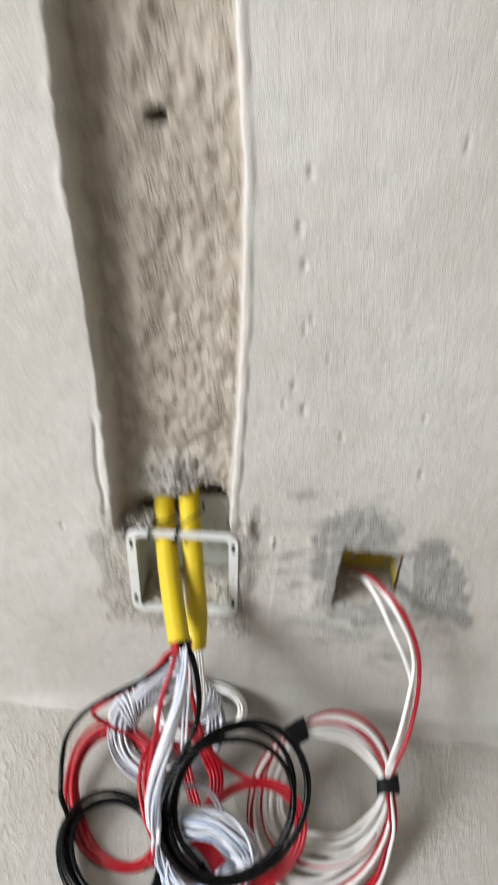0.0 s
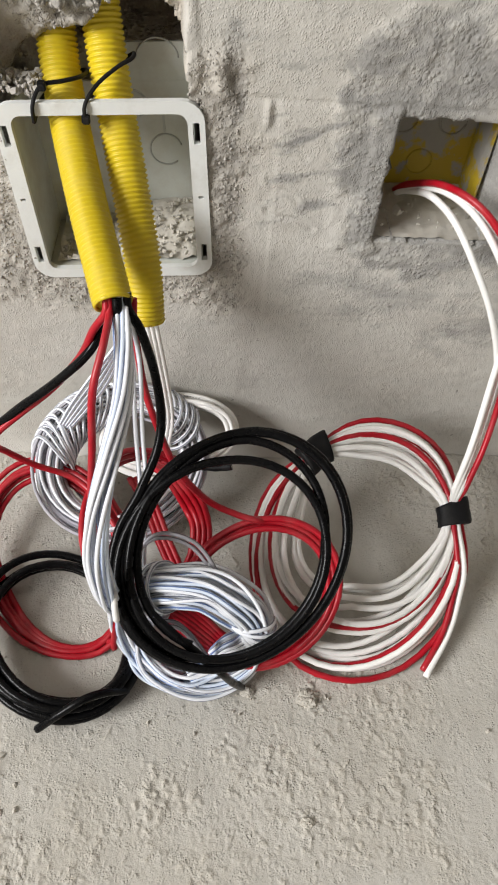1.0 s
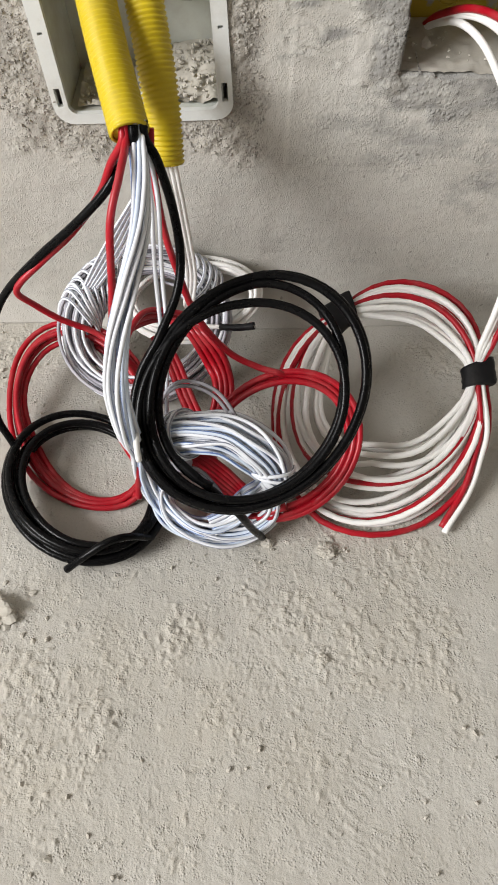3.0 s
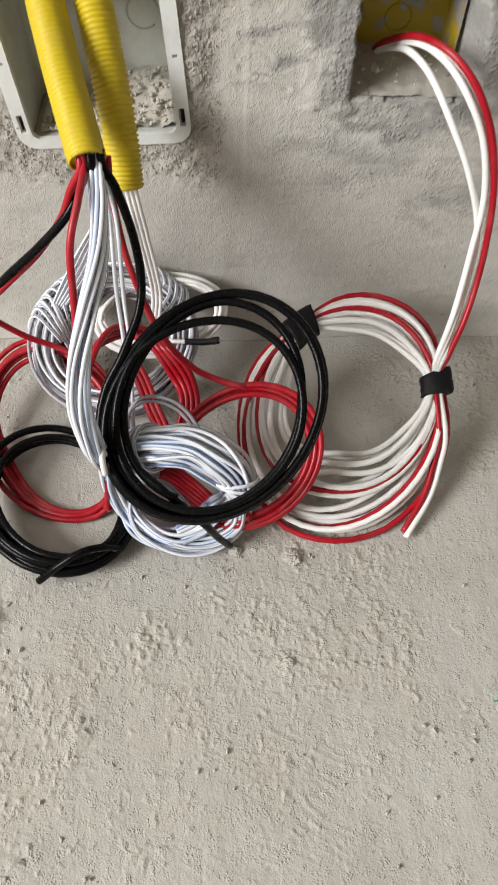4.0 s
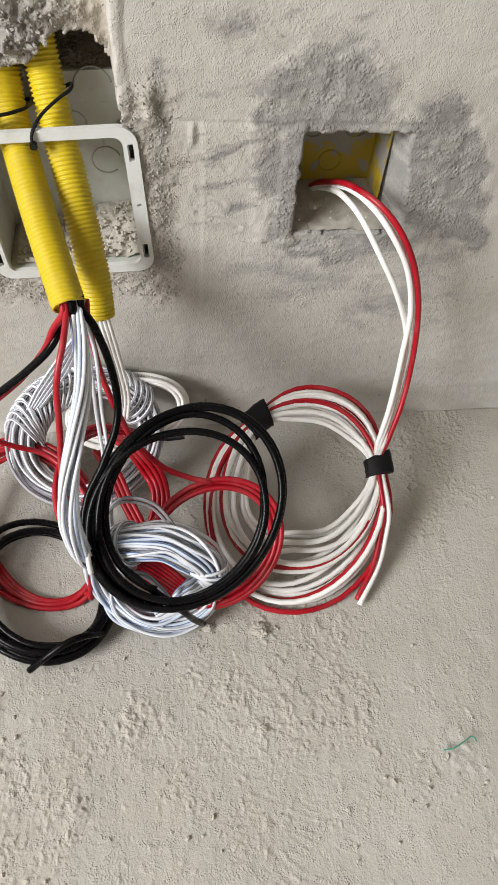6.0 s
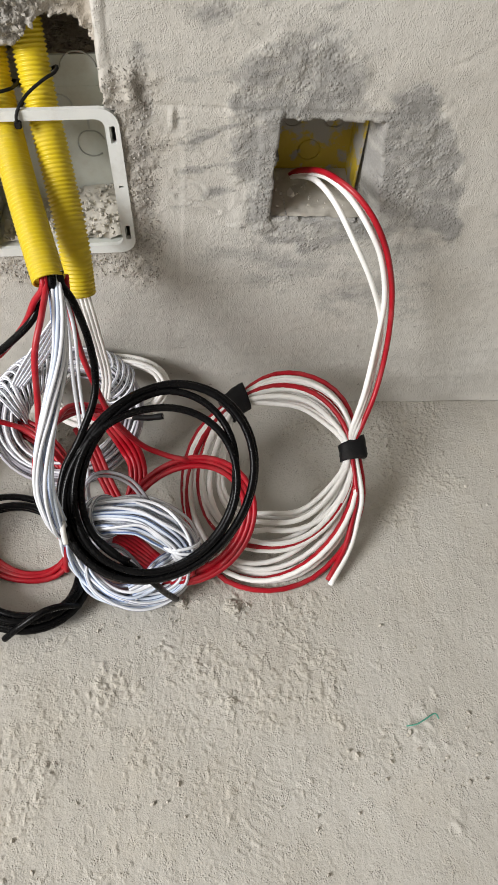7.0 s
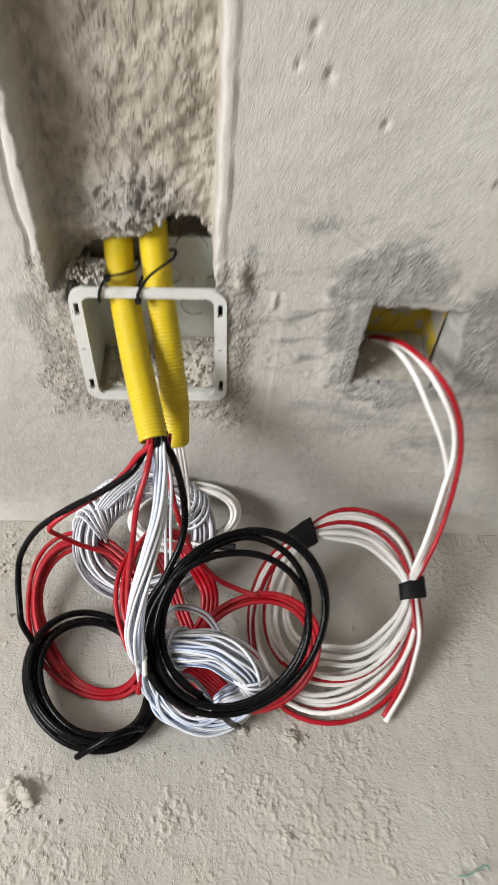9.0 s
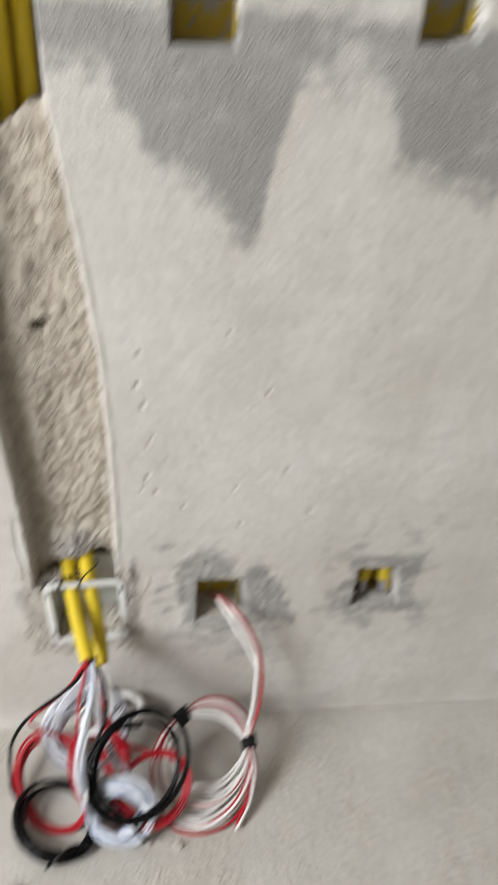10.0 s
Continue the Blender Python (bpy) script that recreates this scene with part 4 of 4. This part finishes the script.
def left_red_coil():
    thing = coil_thing("loose loops of red wire on the floor under black cable")
    ring = Ring((-0.124, -0.122, 0.020), (0.054, -0.006, 0.004), (-0.014, 0.066, 0.022), gather=((270, 0.45, 0.6), (170, 0.3, 0.5)))
    one = [(-0.069, -0.083, 0.242), (-0.0695, -0.088, 0.234), (-0.078, -0.086, 0.219), (-0.088, -0.086, 0.198), (-0.108, -0.088, 0.172), (-0.133, -0.09, 0.148), (-0.148, -0.094, 0.135), (-0.153, -0.096, 0.126), (-0.146, -0.094, 0.114), (-0.131, -0.092, 0.097), (-0.107, -0.092, 0.082), (-0.086, -0.108, 0.076)]
    wire(settle(joined(spline(one, 9), ring.wind(20, 2.95, 0.009, 0.006, 540, knots=1.6)), R_MID), R_MID, RED, thing)
    two = [(-0.067, -0.083, 0.242), (-0.067, -0.089, 0.235), (-0.069, -0.108, 0.229), (-0.075, -0.125, 0.210), (-0.079, -0.133, 0.170), (-0.083, -0.145, 0.130), (-0.081, -0.166, 0.105), (-0.070, -0.186, 0.080), (-0.073, -0.196, 0.035)]
    wire(settle(joined(spline(two, 9), ring.wind(-60, -2.9, 0.009, 0.006, 546, knots=1.6)), R_MID), R_MID, RED, thing)
    # the strands that gather beside the white sheaf
    for k, d in enumerate((-0.004, 0.0015, 0.006)):
        arc = [(-0.037, -0.056, 0.050), (-0.061 + d, -0.058, 0.062), (-0.082 + d, -0.078 + d, 0.076), (-0.092 + d, -0.106, 0.080), (-0.093 + d, -0.135, 0.074), (-0.083 + d, -0.164, 0.064), (-0.071 + d, -0.180, 0.050)]
        wire(settle(spline(shifted(arc, (0, 0.001 * k, 0.003 * k)), 9), R_MID), R_MID, RED, thing)


def right_red_coil():
    thing = coil_thing("bunched coil of red wire under a black cable loop")
    ring = Ring((0.023, -0.166, 0.052), (0.0525, 0.0025, 0.010), (0.001, 0.036, 0.034), gather=((240, 0.25, 0.6),))
    lead = [(-0.055, -0.076, 0.235), (-0.055, -0.083, 0.218), (-0.051, -0.093, 0.180), (-0.043, -0.102, 0.150), (-0.032, -0.110, 0.120), (-0.012, -0.121, 0.100), (0.008, -0.127, 0.092), (0.022, -0.131, 0.091)]
    wire(settle(joined(spline(lead, 9), ring.wind(85, -3.4, 0.0055, 0.006, 560, knots=2)), R_MID), R_MID, RED, thing)
    wire(settle(ring.wind(140, -3.8, 0.0065, 0.007, 566, knots=2), R_MID), R_MID, RED, thing)
    for k in range(4):
        d = 0.0038 * k
        down = [(-0.045 - d, -0.080, 0.085), (-0.030 - d, -0.096, 0.090), (-0.016 - d, -0.107, 0.078 - d), (-0.010 - d, -0.121, 0.062), (-0.013 - d, -0.139, 0.050), (-0.026 - d, -0.153, 0.040), (-0.036 - d, -0.172, 0.03)]
        wire(settle(spline(down, 9), R_MID), R_MID, RED, thing)
    for k in range(7):
        d = 0.0046 * k
        low = [(-0.050 + 0.5 * d, -0.158 - d, 0.046), (-0.034 + 0.4 * d, -0.166 - d, 0.048 - 0.3 * d), (-0.014 + 0.3 * d, -0.177 - 0.9 * d, 0.040 - 0.5 * d), (0.006, -0.190 - 0.5 * d, 0.030 - 0.5 * d), (0.030, -0.197 - 0.2 * d, 0.030)]
        wire(settle(spline(low, 9), R_MID), R_MID, RED, thing)
    for k in range(3):
        d = 0.004 * k
        mid = [(-0.070 + d, -0.080, 0.066), (-0.058 + d, -0.099, 0.060), (-0.048 + d, -0.122, 0.052), (-0.038 + d, -0.143, 0.046), (-0.030 + d, -0.165, 0.036), (-0.018 + d, -0.190, 0.022)]
        wire(settle(spline(mid, 9), R_MID), R_MID, RED, thing)


def carried_frame(tang):
    """Two directions across a path, carried along it without twisting."""
    side = np.zeros_like(tang)
    last = np.cross(tang[0], (0.31, 0.52, 0.8))
    for i in range(len(tang)):
        last = last - tang[i] * np.dot(last, tang[i])
        last = last / np.linalg.norm(last)
        side[i] = last
    return side, np.cross(tang, side)


def strands(points, radii, count, twist, seed, per=9):
    """Paths of a bundle of wires that runs along points, with its half width at each point."""
    line = spline(points, per)
    n = len(line)
    wide = np.interp(np.linspace(0, 1, n), np.linspace(0, 1, len(radii)), radii)
    tang = np.gradient(line, axis=0)
    tang /= np.linalg.norm(tang, axis=1)[:, None]
    side, up = carried_frame(tang)
    out = []
    for k in range(count):
        rho = math.sqrt((k + 0.5) / count)
        angle = k * 2.39996 + twist * np.linspace(0, 1, n) + 0.35 * drift(n, 5, seed + k)
        r = wide * rho * (1 + 0.12 * drift(n, 4, seed + 50 + k))
        out.append(line + side * (r * np.cos(angle))[:, None] + up * (r * np.sin(angle))[:, None])
    return out


def wrapped(points, lo, hi, turns, radius, skew, per=14):
    """A strand wound round a bundle between two shares of its length."""
    line = spline(points, per)
    s = np.linspace(lo, hi, 140)
    b = (s - lo) / (hi - lo) * turns * 2 * math.pi
    q = np.clip(s + skew * np.cos(b), 0, 1) * (len(line) - 1)
    p = np.stack([np.interp(q, np.arange(len(line)), line[:, k]) for k in range(3)], -1)
    tang = np.gradient(np.stack([np.interp(s * (len(line) - 1), np.arange(len(line)), line[:, k]) for k in range(3)], -1), axis=0)
    tang /= np.linalg.norm(tang, axis=1)[:, None]
    side, up = carried_frame(tang)
    return p + radius * (side * np.cos(b)[:, None] + up * np.sin(b)[:, None])


def white_sheaf_coil():
    thing = coil_thing("twisted hank of thin white striped wires hanging from the conduit")
    fall = [(-0.062, -0.080, 0.242), (-0.0615, -0.084, 0.235), (-0.059, -0.106, 0.222), (-0.059, -0.131, 0.210), (-0.065, -0.159, 0.194), (-0.071, -0.179, 0.173), (-0.073, -0.189, 0.145), (-0.071, -0.193, 0.105)]
    belly = [(-0.069, -0.188, 0.080), (-0.068, -0.189, 0.052), (-0.058, -0.198, 0.028), (-0.039, -0.211, 0.021), (-0.022, -0.213, 0.019), (-0.008, -0.206, 0.022), (0.004, -0.198, 0.034)]
    arch = [(0.0155, -0.196, 0.046), (0.0215, -0.193, 0.057), (0.016, -0.188, 0.069), (0.004, -0.183, 0.078), (-0.011, -0.178, 0.084), (-0.027, -0.177, 0.085), (-0.041, -0.176, 0.080), (-0.051, -0.175, 0.066), (-0.052, -0.181, 0.048)]
    for k, p in enumerate(strands(fall + belly, [0.0035, 0.004, 0.005, 0.0056, 0.0064, 0.0076, 0.0080, 0.007, 0.006, 0.0065, 0.007, 0.008, 0.009, 0.009, 0.009], 13, 6.0, 600)):
        wire(settle(p, R_THIN), R_THIN, BLUE if k in (1, 4, 5, 9, 11) else THIN, thing)
    # the thick fold on top, its strands lying side by side
    for k, p in enumerate(strands(belly[4:] + arch, [0.007, 0.008, 0.0075, 0.0085, 0.0110, 0.0135, 0.0145, 0.0145, 0.0145, 0.0140, 0.0130, 0.0115], 46, 1.6, 640, 11)):
        wire(settle(p, R_THIN), R_THIN, BLUE if k % 5 == 1 else THIN, thing)
    # the loop below it, fanning out on the floor
    low = [(-0.052, -0.181, 0.048), (-0.058, -0.190, 0.034), (-0.052, -0.204, 0.020), (-0.036, -0.213, 0.014), (-0.014, -0.217, 0.012), (0.006, -0.212, 0.012), (0.020, -0.202, 0.020), (0.023, -0.194, 0.040)]
    for k, p in enumerate(strands(low, [0.007, 0.008, 0.0085, 0.008, 0.008, 0.0075, 0.007, 0.007], 15, 2.4, 690)):
        wire(settle(p, R_THIN), R_THIN, THIN if k % 3 else BLUE, thing)
    # strands that bind the fold at both its ends
    for k, (lo, hi, turns, radius, skew) in enumerate(((0.76, 0.97, 6.4, 0.0152, 0.03), (0.70, 0.84, 4.3, 0.0160, -0.04), (0.03, 0.19, 4.4, 0.0138, 0.06))):
        wire(settle(wrapped(arch, lo, hi, turns, radius, skew), R_THIN), R_THIN, GREY if k == 0 else THIN, thing)
    for k in range(2):
        d = 0.004 * k
        q = [(-0.059 + d / 3, -0.079, 0.242), (-0.0585 + d / 3, -0.083, 0.234), (-0.056 + d, -0.097, 0.205), (-0.055 + d, -0.119, 0.170), (-0.054 + d, -0.132, 0.130), (-0.056 + d, -0.145, 0.098), (-0.057 + d, -0.162, 0.062), (-0.052 + d, -0.176, 0.04)]
        wire(settle(spline(q, 8), R_THIN), R_THIN, THIN, thing)
    loop = [(-0.054, -0.172, 0.064), (-0.056, -0.156, 0.086), (-0.047, -0.149, 0.099), (-0.033, -0.150, 0.104), (-0.018, -0.155, 0.100), (-0.006, -0.167, 0.090), (-0.002, -0.174, 0.078), (-0.002, -0.176, 0.066)]
    for k in range(2):
        wire(spline(shifted(loop, (-0.0018 * k, -0.0014 * k, -0.0034 * k)), 8), R_THIN, GREY, thing)
    cross = [(-0.053, -0.180, 0.066), (-0.043, -0.191, 0.066), (-0.030, -0.192, 0.062), (-0.020, -0.197, 0.052), (-0.010, -0.206, 0.040)]
    for k in range(2):
        wire(spline(shifted(cross, (0.0005 * k, -0.0036 * k, 0.0004 * k)), 8), R_THIN, GREY, thing)
    stub = [(-0.066, -0.196, 0.110), (-0.066, -0.2, 0.100), (-0.0655, -0.203, 0.091)]
    wire(spline(stub, 4), 0.0021, WHITE, thing, "wire_end", "blunt white wire end")


def grey_coil():
    thing = coil_thing("dusty coil of thin white and grey wires by the wall")
    ring = Ring((-0.079, -0.0545, 0.050), (0.0545, 0.002, 0.003), (0.0, 0.0435, 0.024))
    for k in range(13):
        wind = ring.wind(60 + 40 * k, 3.1, 0.0135, 0.013, 700 + 7 * k, knots=1.5)
        wire(settle(wind, R_THIN), R_THIN, THIN if k % 3 == 0 else GREY, thing)
    for k in range(3):
        d = 0.003 * k
        q = [(-0.0545 + d, -0.040, 0.215), (-0.052 + d, -0.051, 0.195), (-0.048 + d, -0.053, 0.160), (-0.0445 + d, -0.047, 0.100), (-0.048 + d, -0.050, 0.070)]
        wire(settle(joined(spline(q, 8), ring.wind(35, 1.3, 0.013, 0.012, 770 + 5 * k, knots=1.5)), R_THIN), R_THIN, WHITE, thing)
    # strands that slant down to it from the conduit
    for k in range(5):
        d = 0.0035 * k
        q = [(-0.060, -0.045, 0.205), (-0.066 - 0.3 * d, -0.046, 0.175), (-0.083 - d, -0.040, 0.128), (-0.102 - d, -0.034, 0.092), (-0.120 - 0.6 * d, -0.040, 0.070)]
        wire(settle(joined(spline(q, 8), ring.wind(150, 0.8, 0.012, 0.010, 780 + 5 * k, knots=2)), R_THIN), R_THIN, THIN, thing)
    # wraps that bind the coil
    for angle, span, turns in ((112, 0.55, 5.3), (138, 0.60, 4.6), (160, 0.35, 3.4), (28, 0.5, 4.2)):
        s = np.linspace(0, 1, 150)
        b = s * turns * 2 * math.pi
        p, out = ring.at(radians(angle) + s * span + 0.34 * np.cos(b + 0.6 + 0.01 * angle))
        wrap = p + out * (0.0172 * np.cos(b))[:, None] + ring.n * (0.0162 * np.sin(b))[:, None]
        wire(settle(wrap, R_THIN), R_THIN, THIN, thing)
    # loose pale loops
    loops = Ring((-0.042, -0.034, 0.060), (0.049, 0.003, 0.003), (0.002, 0.023, 0.016))
    for k in range(6):
        wire(settle(loops.wind(120 + 70 * k, 1.4, 0.007, 0.007, 800 + 3 * k, knots=3), 0.0019), 0.0019, WHITE, thing)
    end = [(-0.040, -0.066, 0.064), (-0.020, -0.071, 0.069), (-0.006, -0.074, 0.072), (0.006, -0.0745, 0.075)]
    line = spline(end, 8)
    wire(line, 0.0017, WHITE, thing)
    tip = spline(end[1:], 9)
    wire(tip, 0.0023 + 0.0008 * np.abs(drift(len(tip), 6, 9)), TAPE, thing, "tape_wrap", "black tape on the wire end", 10)


grey_coil()
left_red_coil()
small_black_coil()
right_red_coil()
white_sheaf_coil()
white_red_coil()
big_black_coil()


# ---- grit ----
def loose_lump(x, y, r, label):
    bm = bmesh.new()
    bmesh.ops.create_icosphere(bm, subdivisions=4, radius=r)
    for v in bm.verts:
        d = v.co.normalized()
        k = 1 + 0.35 * noise.noise(d * 1.6 + Vector((x * 90, y * 90, 0))) + 0.22 * noise.noise(d * 4.5 + Vector((0, x * 50, 3))) + 0.10 * noise.noise(d * 12)
        v.co = Vector((v.co.x * k * 1.1, v.co.y * k, v.co.z * k * 0.55))
        v.co += Vector((x, y, r * 0.22))
    ob = part("mortar_lump", bm, RUBBLE, None, label)
    tagged(ob, category="mortar lump", group="mortar lumps")
    around = [(x + rng.normal(0, r * 1.2), y + rng.normal(0, r * 1.2), r * 0.06, r * rng.uniform(0.08, 0.28)) for _ in range(16)]
    link(new("crumbs", crumb_mesh("crumbs", around, RUBBLE)), ob)


loose_lump(0.0605, -0.222, 0.006, "small crumbled lump of grey mortar on the floor")
loose_lump(0.018, -0.2165, 0.004, "tiny mortar lump beside a cable end")
loose_lump(-0.166, -0.272, 0.013, "pale lump of dried mortar on the floor")
loose_lump(0.055, -0.299, 0.0035, "tiny mortar lump on the floor")


def floor_grit():
    n = 7000
    x, y = rng.uniform(-0.34, 0.36, n), rng.uniform(-0.56, -0.012, n)
    keep = lattice(x, y, 16, 900) + 0.6 * lattice(x, y, 45, 904) > rng.uniform(-0.05, 1.2, n)
    x, y = x[keep], y[keep]
    r = 0.0004 + 0.0018 * rng.uniform(0, 1, len(x)) ** 4
    ob = new("grit", crumb_mesh("grit", list(zip(x, y, r * 0.4, r)), RUBBLE))
    tagged(ob, "scattered cement grit and crumbs on the floor", "grit", kind="stuff")


def wall_grit():
    place, lumpy = ROUGH
    pick = rng.choice(len(place), 1700, replace=False)
    spots = []
    for k in pick:
        r = (0.0004 + 0.0009 * rng.uniform() ** 3) * (1 + 0.7 * lumpy[k])
        spots.append((place[k][0], place[k][1] - 0.2 * r, place[k][2], r))
    ob = new("mortar_grains", crumb_mesh("mortar_grains", spots, GRAINS))
    tagged(ob, "coarse mortar grains stuck round the box and chase", "mortar", kind="stuff")


wall_grit()
floor_grit()
thread = tagged(new("thread"), "thin green thread lying on the floor", "thread")
wire(spline([(0.190, -0.326, 0.004), (0.198, -0.3255, 0.0058), (0.206, -0.322, 0.006), (0.214, -0.3185, 0.0058), (0.217, -0.322, 0.004)], 6), 0.0006, GREEN, thread, "strand", sides=5)
